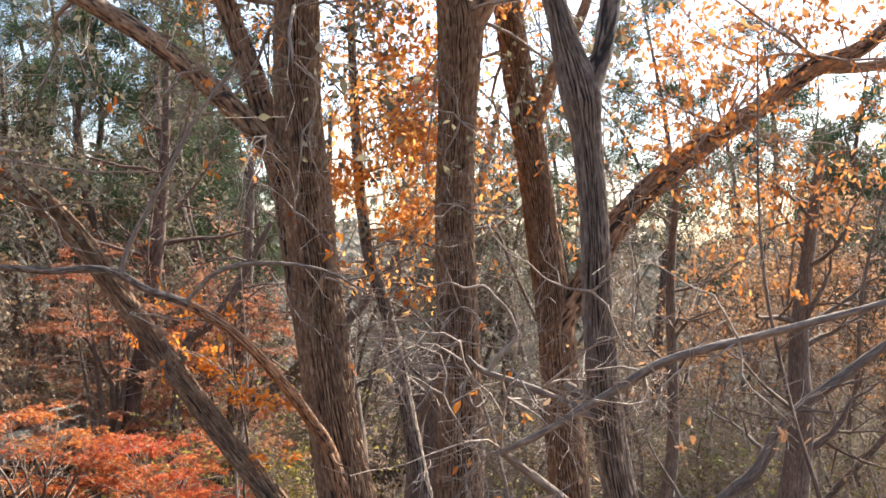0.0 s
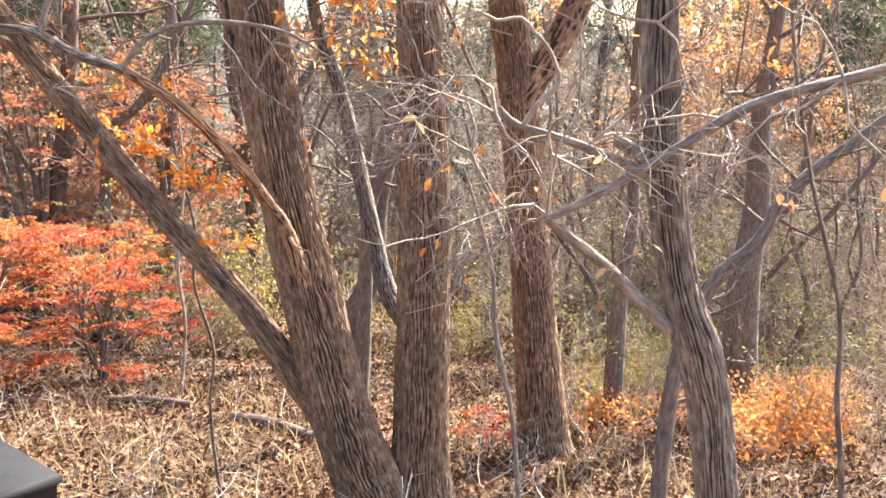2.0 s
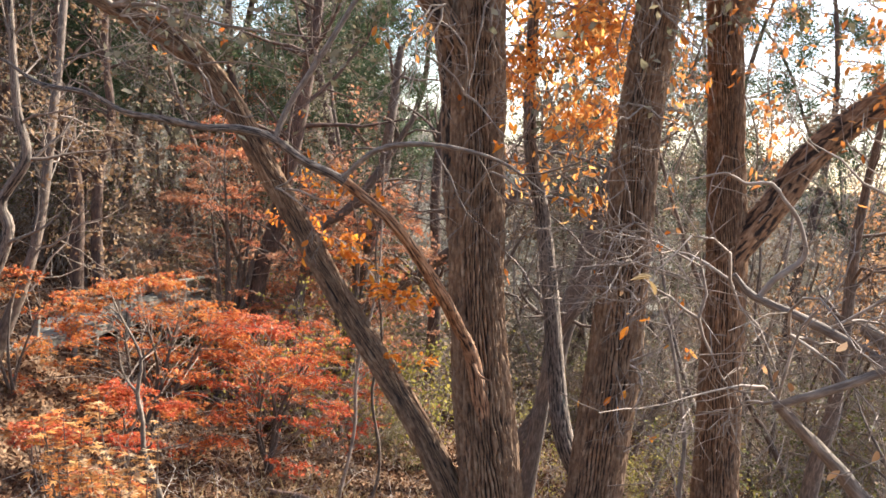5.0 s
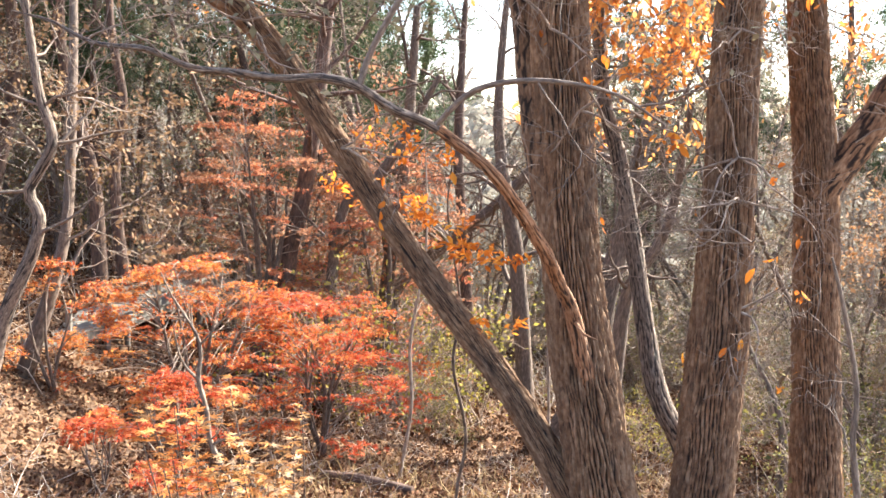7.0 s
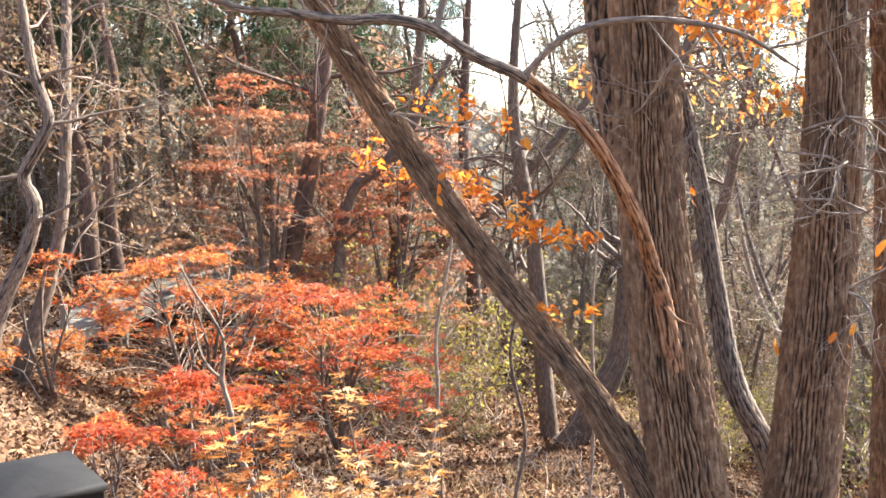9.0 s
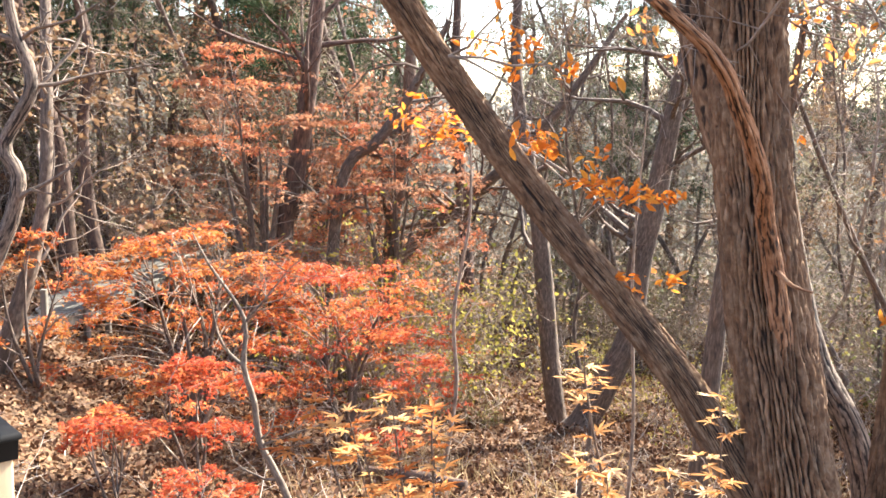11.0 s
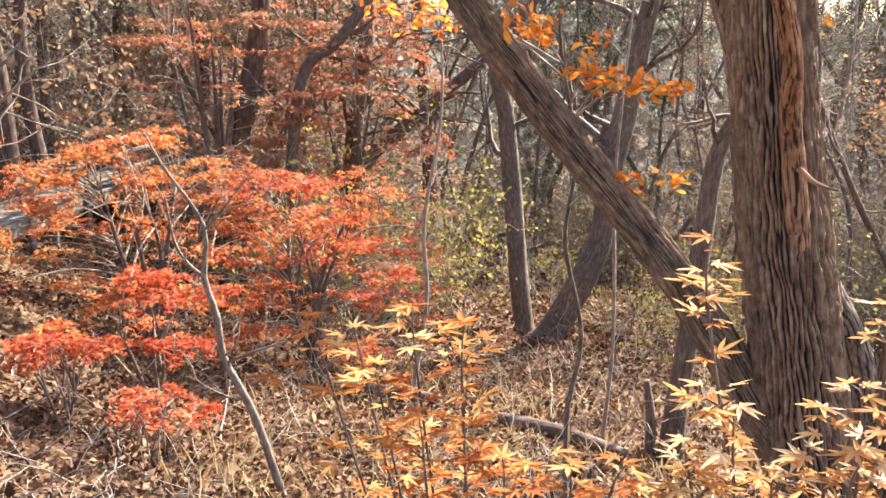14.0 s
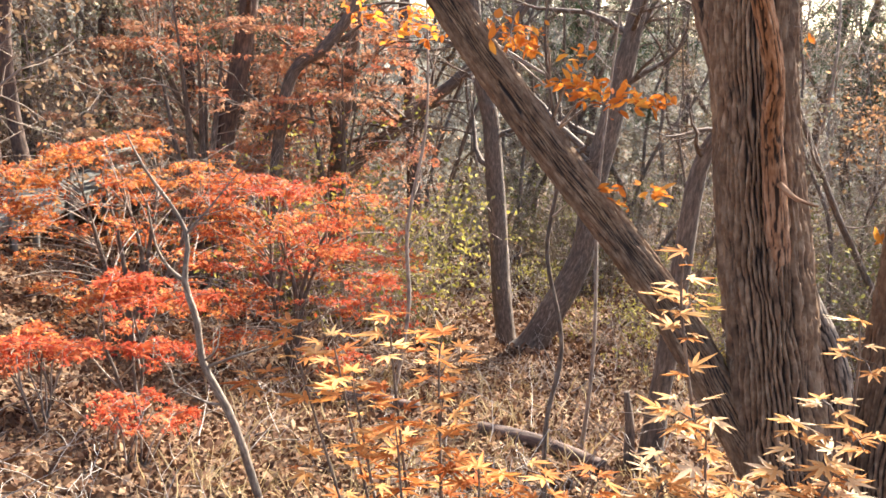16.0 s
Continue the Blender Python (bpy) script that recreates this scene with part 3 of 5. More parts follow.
def oak_d():
    t = thing("oak_tree", (0, 0, 0), "slender furrowed young oak forked above a knot", "tree")
    b = base_at(1.1, 4.6)
    trunk_part("trunk", [(1.22, 4.6, b, 0.16), (1.18, 4.6, b + 0.5, 0.115), (1.12, 4.6, -1.2, 0.093), (1.06, 4.6, -0.5, 0.088), (0.99, 4.6, -0.12, 0.090), (0.87, 4.6, 0.24, 0.074), (0.785, 4.6, 0.72, 0.073), (0.745, 4.6, 1.2, 0.067), (0.73, 4.6, 1.6, 0.064), (0.69, 4.6, 2.05, 0.066), (0.66, 4.6, 2.25, 0.09), (0.56, 4.6, 2.6, 0.052), (0.48, 4.6, 3.0, 0.047), (0.42, 4.5, 4.2, 0.03), (0.3, 4.4, 5.5, 0.012)], t, young_oak_bark, 0.022, 81, 130, 0.032)
    g = Geo()
    tube(g, smooth_line([(0.68, 4.6, 2.18, 0.05), (0.78, 4.6, 2.5, 0.048), (0.83, 4.6, 3.0, 0.044), (0.9, 4.5, 4.4, 0.02)], 0.03), 24, 0.01, 82)
    part("limb", g, young_oak_bark, t)
    g = Geo()
    tube(g, smooth_line([(0.83, 4.58, 0.05, 0.03), (0.68, 4.54, 0.2, 0.029), (0.54, 4.5, 0.34, 0.025), (0.40, 4.45, 0.46, 0.021), (0.27, 4.4, 0.57, 0.018)], 0.03), 12, 0.006, 83)
    part("limb", g, young_oak_bark, t)
    g = Geo()
    tube(g, smooth_line([(0.26, 4.4, 0.56, 0.015), (0.48, 4.35, 0.68, 0.017), (0.73, 4.3, 0.84, 0.020), (1.01, 4.25, 1.01, 0.021), (1.4, 4.2, 1.12, 0.02), (2.2, 4.1, 1.35, 0.012)], 0.04), 10, 0.004, 84)
    part("limb", g, young_oak_bark, t)
    g = Geo()
    tube(g, smooth_line([(0.74, 4.6, 0.74, 0.034), (0.66, 4.62, 0.80, 0.03), (0.59, 4.64, 0.84, 0.026)], 0.03), 10, 0.006, 86)
    part("limb", g, young_oak_bark, t)
    g = Geo()
    tube(g, smooth_line([(0.74, 4.56, 0.68, 0.024), (0.59, 4.6, 0.76, 0.021), (0.39, 4.65, 0.84, 0.018), (0.2, 4.7, 0.90, 0.014), (0.12, 4.7, 0.97, 0.01)], 0.03), 10, 0.004, 87)
    part("limb", g, young_oak_bark, t)
    g = Geo()
    tube(g, smooth_line([(0.22, 4.7, 0.89, 0.012), (0.27, 4.7, 0.97, 0.012), (0.36, 4.7, 1.06, 0.011), (0.35, 4.69, 1.13, 0.009), (0.31, 4.68, 1.21, 0.008), (0.25, 4.66, 1.27, 0.007), (0.2, 4.66, 1.32, 0.007), (0.1, 4.64, 1.31, 0.006), (0.03, 4.62, 1.34, 0.005), (-0.1, 4.6, 1.3, 0.003)], 0.03), 9, 0.002, 88)
    part("dead_limb", g, twig_bark, t, "pale bare crooked dead limb")
    tangle(t, 85, [(0.3, 4.5, 0.8), (0.1, 4.65, 0.95), (0.27, 4.4, 0.58), (0.9, 4.3, 0.95), (1.3, 4.2, 1.1), (0.5, 4.6, 0.85), (0.0, 4.6, 0.8), (0.7, 4.5, 1.3)], 0.62, twig_bark, 16, (-0.1, -0.1, 0.05), tan_oak_leaf, size=0.05, many=3, rad=0.007)


def stem_e():
    t = thing("young_oak", (0, 0, 0), "thin leaning pale-barked oak with bright orange leaves", "oak tree")
    b = base_at(0.28, 12.28)
    trunk_part("trunk", [(0.46, 12.18, b, 0.157), (0.23, 12.28, -2.77, 0.120), (-0.19, 12.44, -1.88, 0.115), (-0.36, 12.59, -1.20, 0.104), (-0.57, 12.70, -0.16, 0.101), (-0.76, 12.80, 0.68, 0.089), (-1.03, 12.80, 1.62, 0.078), (-1.18, 12.80, 3.29, 0.063), (-1.23, 12.80, 5.17, 0.042), (-1.13, 12.70, 7.25, 0.016)], t, young_oak_bark, 0.014, 91, 48, 0.05)
    r = np.random.default_rng(93)
    g, sites = Geo(), []
    for k in range(52):
        z = 0.7 + 6.4 * (k + r.random()) / 52
        x = -0.78 - 0.3 * min(1, z / 2)
        a = r.uniform(0, 2 * math.pi)
        grow(g, r, np.array([x, 12.8, z]), (math.cos(a) + 0.45, math.sin(a) * 0.8, 0.15), r.uniform(0.7, 1.9), 0.014, 0, sites, (5, 3), 0.9, -0.01, 0.24, (4, 3, 3), 0.25, 0.5, 0.0035)
    tagged(part("branching", g, twig_bark, t), kind="stuff")
    g = Geo()
    high = [q for q in sites if r.random() < (0.72 if q[0][2] > 1.9 else 0.10)]
    leaves(g, r, OAK, around(r, high, 10, 0.13, 1.0), 0.10, 0.2, point=np.tile([0, 0, -0.9], (len(high) * 10, 1)))
    tagged(part("foliage", g, bright_oak_leaf, t), "bright orange hanging leaves", kind="stuff")


def oak_crown(seed, roots, length, material, per, name):
    """The high branching of an oak with its thin last foliage."""
    r = np.random.default_rng(seed)
    t = next(o for o in scene.objects if o.name == name)
    g, sites = Geo(), []
    for p in roots:
        for _ in range(4):
            d = unit(np.array([r.normal(), r.normal() * 0.7, r.normal(0.2, 0.35)]))
            grow(g, r, np.array(p), d, length * r.uniform(0.7, 1.2), 0.03, 0, sites, (6, 4), 0.85, 0.02, 0.24, (5, 3, 3), 0.15, 0.55, 0.004, 1)
    tagged(part("branching", g, twig_bark, t), kind="stuff")
    g = Geo()
    pick = [q for q in sites if r.random() < 0.8]
    leaves(g, r, FAR_LEAF, around(r, pick, per, 0.14, 0.7), 0.10, 0.3)
    tagged(part("foliage", g, material, t), kind="stuff")


def hanging_leaf():
    g = Geo()
    r = np.random.default_rng(95)
    leaves(g, r, OAK, np.array([(-0.245, 4.06, 0.98), (-0.24, 4.05, 0.985), (-0.25, 4.07, 0.975)]), 0.055, 0.2, point=np.tile([0, 0, -1.0], (3, 1)))
    tagged(part("withered_leaf", g, straw, None), "pale withered leaf caught on a bare twig", "leaf")


hanging_leaf()
oak_b()
oak_c()
oak_d()
stem_e()
oak_crown(301, [(-1.7, 10.8, 4.2), (-2.5, 10.8, 4.4), (-1.6, 10.8, 5.6), (-3.9, 10.2, 4.2), (-2.9, 10.7, 5.8), (-5.6, 11.0, 2.5), (-5.0, 10.0, 4.8)], 2.2, grey_leaf, 4, "oak_tree")
oak_crown(302, [(0.1, 11.1, 4.2), (0.6, 11.1, 4.8), (0.0, 11.0, 5.6), (0.8, 11.1, 6.4)], 2.2, grey_leaf, 4, "oak_tree.001")
oak_crown(303, [(0.9, 13.4, 4.3), (1.6, 13.3, 5.0), (0.7, 13.4, 6.4), (4.0, 13.4, 3.2), (5.2, 13.4, 4.2), (6.2, 13.4, 4.6), (2.0, 13.3, 6.2), (7.4, 13.4, 5.2)], 2.4, fern_leaf, 4, "oak_tree.002")

# ---- maples and saplings ----
def layered_maple(at, seed, height, low, spread, mats, pads, label, leaf=0.060, size=(0.30, 0.66), dense=150, stems=5, tone=0.45, stagger=0.5):
    """A maple whose leaves lie in level, drooping sprays with gaps between them."""
    r = np.random.default_rng(seed)
    x, y = at
    t = thing("maple_tree", (x, y, base_at(x, y)), label, "maple tree")
    trunk, twigs = Geo(), Geo()
    lines = []
    for i in range(stems):
        a = 2 * math.pi * (i + r.random()) / stems
        out = np.array([math.cos(a) * spread[0], math.sin(a) * spread[1], 0]) * r.uniform(0.2, 0.5)
        top = np.array([0, 0, height * r.uniform(0.75, 0.95)]) + out
        mid = top * np.array([0.35, 0.35, 0.5]) + r.normal(0, 0.12, 3)
        line = smooth_line([(*r.normal(0, 0.05, 2), 0.0, 0.016 * height), (*mid, 0.011 * height), (*top, 0.006)], 0.12)
        tube(trunk, line, 8)
        lines.append(line)
    line = np.concatenate(lines)
    crowns = [Geo() for _ in mats]
    tiers = max(2, int((height - low) / 0.30))
    for k in range(pads):
        h = low + (height - low) * (int(r.random() ** 0.9 * tiers) + r.normal(0.5, stagger)) / tiers
        f = (h - low) / (height - low)
        reach = math.sqrt(max(0.10, 1 - (0.15 + 0.80 * f) ** 2.6)) * r.random() ** 0.45
        a = r.uniform(0, 2 * math.pi)
        c = np.array([math.cos(a) * spread[0] * reach, math.sin(a) * spread[1] * reach, h])
        root = line[np.argmin(np.linalg.norm(line[:, :3] - c + np.array([0, 0, 0.55]), axis=1))]
        way = unit(np.array([c[0] - root[0], c[1] - root[1], 0]) + r.normal(0, 0.15, 3) * np.array([1, 1, 0]))
        mid = (root[:3] + c) / 2 + np.array([0, 0, 0.12]) + r.normal(0, 0.05, 3)
        tube(twigs, smooth_line([(*root[:3], min(0.014, root[3])), (*mid, 0.009), (*c, 0.005)], 0.12), 5, closed=False)
        R = r.uniform(*size)
        m = int(np.clip(len(mats) * (0.5 + 0.5 * c[0] / spread[0] + r.normal(0, tone)), 0, len(mats) - 1))
        rays = r.integers(6, 10)
        n = int(dense * (R / 0.55) ** 2 / rays)
        for j in range(rays):
            g = math.atan2(way[1], way[0]) + r.normal(0, 1.15)
            ln = R * r.uniform(0.65, 1.25)
            d = np.array([math.cos(g), math.sin(g), 0])
            side = np.array([-d[1], d[0], 0])
            tip = c + d * ln + np.array([0, 0, ln * r.uniform(-0.16, 0.14) - ln * ln * r.uniform(0.05, 0.3)])
            tube(twigs, [(*c, 0.004), (*((c + tip) / 2 + [0, 0, 0.03]), 0.003), (*tip, 0.0015)], 3, closed=False)
            u = r.random(n) ** 0.75
            w = r.normal(0, 0.085 * R / 0.55, n) * (1.3 - u)
            p = c + (tip - c) * u[:, None] + side * w[:, None]
            p[:, 2] += 0.03 * np.sin(u * 3.1) - 0.35 * np.abs(w) + r.normal(0, 0.014, n)
            leaves(crowns[m], r, MAPLE_FAR, p, leaf, 0.66, 0.3, d + side * np.sign(w)[:, None] * 0.7 + np.array([0, 0, -0.25]))
    part("trunk", trunk, dark_bark, t)
    tagged(part("fine_branching", twigs, twig_bark, t), "thin pale level twigs", kind="stuff")
    for g, m in zip(crowns, mats):
        if g.n:
            part("crown", g, m, t)
    return t


layered_maple((-7.9, 18.2), 101, 3.25, 0.8, (2.7, 2.1), [amber_leaf, red_leaf, red_leaf], 98, "broad orange-red maple with level sprays of autumn foliage")
layered_maple((-5.5, 18.6), 102, 3.2, 1.0, (2.1, 1.7), [red_leaf, crimson_leaf, red_leaf, crimson_leaf], 68, "crimson maple with level sprays of autumn foliage")
layered_maple((-9.6, 16.4), 103, 2.2, 0.9, (1.3, 1.2), [amber_leaf, red_leaf], 9, "low orange maple beside the walkway", stems=3)
layered_maple((-6.75, 14.6), 104, 1.75, 0.95, (0.95, 0.7), [red_leaf, crimson_leaf], 10, "low crimson maple with a few level sprays", leaf=0.06, size=(0.35, 0.6), dense=330, stems=3)
layered_maple((-7.4, 13.6), 104, 1.15, 0.7, (0.7, 0.6), [crimson_leaf], 6, "low crimson maple with a few level sprays", leaf=0.06, size=(0.3, 0.5), dense=330, stems=3)
layered_maple((-6.1, 12.7), 105, 0.8, 0.3, (0.6, 0.5), [crimson_leaf], 7, "small pinkish-red maple shrub on leaf litter", leaf=0.05, size=(0.22, 0.36), dense=420, stems=3)
layered_maple((-8.4, 23.6), 107, 6.8, 2.4, (2.6, 2.2), [rust_leaf, russet_leaf], 80, "rust-red maple with thin sprays above the walkway", leaf=0.09, size=(0.3, 0.75), dense=80, stems=5, stagger=1.4)
layered_maple((-5.4, 24.6), 108, 6.4, 2.4, (2.5, 2.0), [russet_leaf, rust_leaf], 72, "rust-red maple with thin sprays above the walkway", leaf=0.09, size=(0.3, 0.75), dense=80, stems=5, stagger=1.4)
layered_maple((1.3, 13.7), 106, 0.8, 0.3, (0.4, 0.35), [crimson_leaf], 6, "small pinkish-red maple shrub on leaf litter", leaf=0.05, size=(0.2, 0.3), dense=300, stems=3)


def narrow_maple_blade():
    """A starry leaf of narrow pointed lobes, each folded along its rib and drooping at the tip."""
    v, f = [(0.0, 0.0, 0.0)], []
    for deg, ln in ((-118, 0.34), (-80, 0.60), (-40, 0.84), (0, 1.0), (40, 0.84), (80, 0.60), (118, 0.34)):
        a = radians(90 - deg)
        d, e = np.array([math.cos(a), math.sin(a)]), np.array([-math.sin(a), math.cos(a)])
        k = len(v)
        for along, side, z in ((0.20, 0.075, 0.03), (0.20, -0.075, 0.03), (0.48, 0.092, 0.05), (0.48, -0.092, 0.05), (0.48, 0.0, -0.01), (1.0, 0.0, 0.03)):
            p = d * along * ln + e * side * (0.5 + 0.5 * ln)
            v.append((p[0], p[1], z - (0.13 if deg % 80 else 0.02) * along * ln))
        f += [(0, k + 4, k), (0, k + 1, k + 4), (k, k + 4, k + 2), (k + 1, k + 3, k + 4), (k + 2, k + 4, k + 5), (k + 4, k + 3, k + 5)]
    return np.array(v, float), np.array(f)


NARROW_MAPLE = narrow_maple_blade()


def near_sapling(at, seed, shoots, label, size, leafmat, gap=0.055, side=0.16, every=3):
    """A young maple: bent shoots that bear paired starry leaves and short leafy side twigs."""
    r = np.random.default_rng(seed)
    x, y = at
    z = base_at(x, y)
    t = thing("maple_sapling", (x, y, z), label, "maple sapling")
    stems, g = Geo(), Geo()

    def leafy(line, from_, twigs):
        s = np.concatenate([[0], np.cumsum(np.linalg.norm(np.diff(line[:, :3], axis=0), axis=1))])
        d = np.gradient(line[:, :3], axis=0)
        n, here = 0, s[-1] * from_
        while here < s[-1]:
            i = min(len(line) - 2, int(np.searchsorted(s, here)))
            o, way = line[i, :3], unit(d[i])
            flat = unit(np.cross(way, r.normal(0, 1, 3) * 0.5 + np.array([0, 0, 1.0])))
            for sign in (-1, 1):
                if r.random() < 0.12:
                    continue
                w = unit(flat * sign + way * 0.45 + np.array([0, 0, r.normal(0.05, 0.2)]))
                if twigs and n % every == 0:
                    e = o + w * side * r.uniform(0.5, 1.25) + np.array([0, 0, r.normal(-0.01, 0.02)])
                    twig = smooth_line([(*o, 0.0022), (*((o + e) / 2 + np.array([0, 0, 0.012])), 0.0017), (*e, 0.001)], 0.02)
                    tube(stems, twig, 4, closed=False)
                    leafy(twig, 0.35, False)
                else:
                    e = o + w * size * r.uniform(0.4, 0.8)
                    tube(stems, [(*o, 0.0012), (*((o + e) / 2 + np.array([0, 0, 0.004])), 0.001), (*e, 0.0008)], 3, closed=False)
                    leaves(g, r, NARROW_MAPLE, e[None], size * r.uniform(0.8, 1.2), 0.88, 0.18, (w + np.array([0, 0, -0.1]))[None], lean=w * r.uniform(-0.3, 0.2))
            n += 1
            here += gap * r.uniform(0.7, 1.3)
        leaves(g, r, NARROW_MAPLE, line[-1:, :3], size, 0.85, 0.2, (unit(d[-1]) + np.array([0, 0, -0.3]))[None])

    for tip, bend, bare in shoots:
        end = np.array(tip) - np.array([x, y, z])
        mid = end * np.array([0.5, 0.5, 0.62]) + np.array([*bend, 0])
        line = smooth_line([(0, 0, 0.1, 0.008), (*(mid * np.array([0.5, 0.5, 0.5])), 0.007), (*mid, 0.0055), (*(end * 0.82 + mid * 0.18 + r.normal(0, 0.01, 3)), 0.0035), (*end, 0.0015)], 0.025)
        tube(stems, line, 7)
        leafy(line, bare, True)
    part("stem", stems, dark_bark, t)
    tagged(part("foliage", g, leafmat, t), "starry yellow-orange leaves", kind="stuff")


near_sapling((-3.30, 6.8), 111, [((-3.53, 6.7, -0.60), (0.03, 0), 0.74), ((-3.80, 6.72, -0.66), (0.06, 0), 0.84), ((-3.68, 6.7, -0.66), (0.05, 0), 0.80), ((-3.39, 6.7, -0.64), (0.02, 0), 0.86), ((-3.62, 6.65, -0.76), (0.04, 0), 0.76), ((-3.38, 6.65, -0.80), (0.02, 0), 0.74), ((-3.50, 6.6, -0.86), (0, 0), 0.70), ((-3.28, 6.6, -0.97), (0.03, 0), 0.70), ((-3.10, 6.62, -0.99), (0.06, 0), 0.74), ((-2.95, 6.65, -1.00), (0.04, 0), 0.80),],
             "young maple with yellow-orange starry leaves", 0.062, yellow_leaf, 0.060, 0.13, 5)
near_sapling((-2.62, 6.1), 112, [((-2.97, 6.0, -0.24), (0.10, 0), 0.76), ((-2.62, 6.02, -0.36), (0.05, 0), 0.97), ((-2.64, 6.0, -0.54), (0.03, 0), 0.92), ((-2.99, 5.97, -0.62), (0.05, 0), 0.86), ((-2.90, 5.97, -0.57), (0.05, 0), 0.86), ((-2.75, 5.95, -0.54), (0.02, 0), 0.80), ((-3.02, 5.92, -0.69), (0.05, 0), 0.84), ((-2.84, 5.9, -0.66), (0.02, 0), 0.76), ((-2.68, 5.9, -0.60), (0, 0), 0.80), ((-2.72, 5.85, -0.68), (0, 0), 0.74), ((-2.92, 5.86, -0.72), (0, 0), 0.76)],
             "young maple with pale gold starry leaves", 0.046, pale_gold_leaf, 0.042, 0.08, 5)


def slim_stem(name, knots, label, material, seed, twigs=6, length=0.8, category="sapling", sides=9, bark=0.003, oaks=0, leafmat=None, droop=0.0):
    t = thing(name, (0, 0, 0), label, category)
    g = Geo()
    r = np.random.default_rng(seed)
    line = smooth_line(knots, 0.12)
    tube(g, line, sides, bark, seed)
    part("trunk", g, material, t)
    g, sites = Geo(), []
    for _ in range(twigs):
        i = r.integers(len(line) // 3, len(line))
        d = unit(np.array([r.normal(), r.normal() * 0.6, 0.5]))
        grow(g, r, line[i, :3], d, length * r.uniform(0.5, 1.3), max(0.005, line[i, 3] * 0.4), 0, sites, (5, 4), 0.8, 0.03, 0.25, (5, 3, 3), 0.2, 0.55, 0.003)
    if twigs:
        tagged(part("fine_branching", g, material, t), kind="stuff")
    if oaks and sites:
        g = Geo()
        leaves(g, r, OAK, around(r, [sites[i] for i in r.integers(0, len(sites), oaks)], 4, 0.10), 0.1, 0.3, point=np.tile([0, 0, -0.8], (oaks * 4, 1)))
        tagged(part("foliage", g, leafmat or oak_leaf, t), kind="stuff")
    return t


def forked_sapling():
    t = slim_stem("sapling", [(-4.84, 12.4, base_at(-4.86, 12.4), 0.042), (-5.08, 12.4, -3.6, 0.038), (-5.22, 12.4, -3.25, 0.037), (-5.42, 12.4, -2.85, 0.034), (-5.46, 12.4, -2.5, 0.031), (-5.57, 12.4, -2.12, 0.027), (-5.56, 12.4, -1.66, 0.020), (-5.9, 12.4, -1.14, 0.013), (-6.05, 12.4, -0.85, 0.006)],
                  "slim pale crooked sapling nearly bare", pale_bark, 121, 5, 0.7)
    for kn in ([(-5.57, 12.4, -2.12, 0.02), (-5.72, 12.42, -2.0, 0.016), (-5.82, 12.4, -1.8, 0.012), (-5.86, 12.3, -1.4, 0.006)], [(-5.56, 12.4, -1.7, 0.014), (-5.35, 12.4, -1.45, 0.010), (-5.16, 12.45, -1.2, 0.005)], [(-5.38, 12.4, -2.9, 0.016), (-5.1, 12.3, -2.75, 0.012), (-4.8, 12.3, -2.64, 0.006)]):
        g = Geo()
        tube(g, smooth_line(kn, 0.06), 7)
        r = np.random.default_rng(int(-kn[0][2] * 100))
        for p in kn[1:]:
            for _ in range(2):
                grow(g, r, np.array(p[:3]), unit(np.array([r.normal(), r.normal() * 0.5, 0.5])), 0.5, 0.006, 0, [], (3, 2), 0.8, 0.03, 0.25, (4, 3, 3), 0.2, 0.5, 0.002)
        part("limb", g, pale_bark, t)


forked_sapling()
slim_stem("sapling", [(-1.41, 15.6, base_at(-1.41, 15.6), 0.030), (-1.36, 15.6, -3.6, 0.025), (-1.47, 15.6, -1.6, 0.02), (-1.40, 15.6, 0.4, 0.010)], "slim straight bare sapling", twig_bark, 122, 4, 0.8)
slim_stem("sapling", [(-3.9, 17.5, base_at(-3.9, 17.5), 0.036), (-3.72, 17.5, -3.8, 0.031), (-3.78, 17.5, -2.6, 0.028), (-3.58, 17.5, -1.0, 0.02), (-3.7, 17.5, 1.2, 0.010)], "slim straight bare sapling", twig_bark, 123, 5, 1.0)
slim_stem("tree_stump", [(-0.89, 15.15, base_at(-0.89, 15.15), 0.07), (-0.92, 15.15, -4.5, 0.062), (-1.0, 15.15, -4.0, 0.035)], "thin broken dead stump in leaf litter", dark_bark, 124, 0, 0.1, "stump")
slim_stem("young_tree", [(-0.64, 15.2, base_at(-0.64, 15.2), 0.17), (-0.60, 15.2, -4.2, 0.135), (-0.54, 15.2, -3.46, 0.126), (-0.47, 15.2, -2.08, 0.115), (-0.37, 15.2, -1.15, 0.094), (0.1, 15.2, -0.2, 0.07), (0.3, 15.2, 1.5, 0.04)], "crooked dark young tree behind the oak", dark_bark, 125, 8, 1.4, "tree", 16, 0.008)
slim_stem("young_tree", [(-1.70, 24.0, base_at(-1.70, 24.0), 0.28), (-1.75, 24, -6.2, 0.22), (-1.92, 24, -5.0, 0.205), (-2.14, 24, -3.17, 0.2), (-2.34, 24, -1.66, 0.175), (-2.56, 24, -0.76, 0.17), (-2.9, 24, 1.5, 0.12), (-2.8, 24, 5, 0.05)], "dark upright tree on the slope", dark_bark, 126, 14, 2.2, "tree", 18, 0.012)
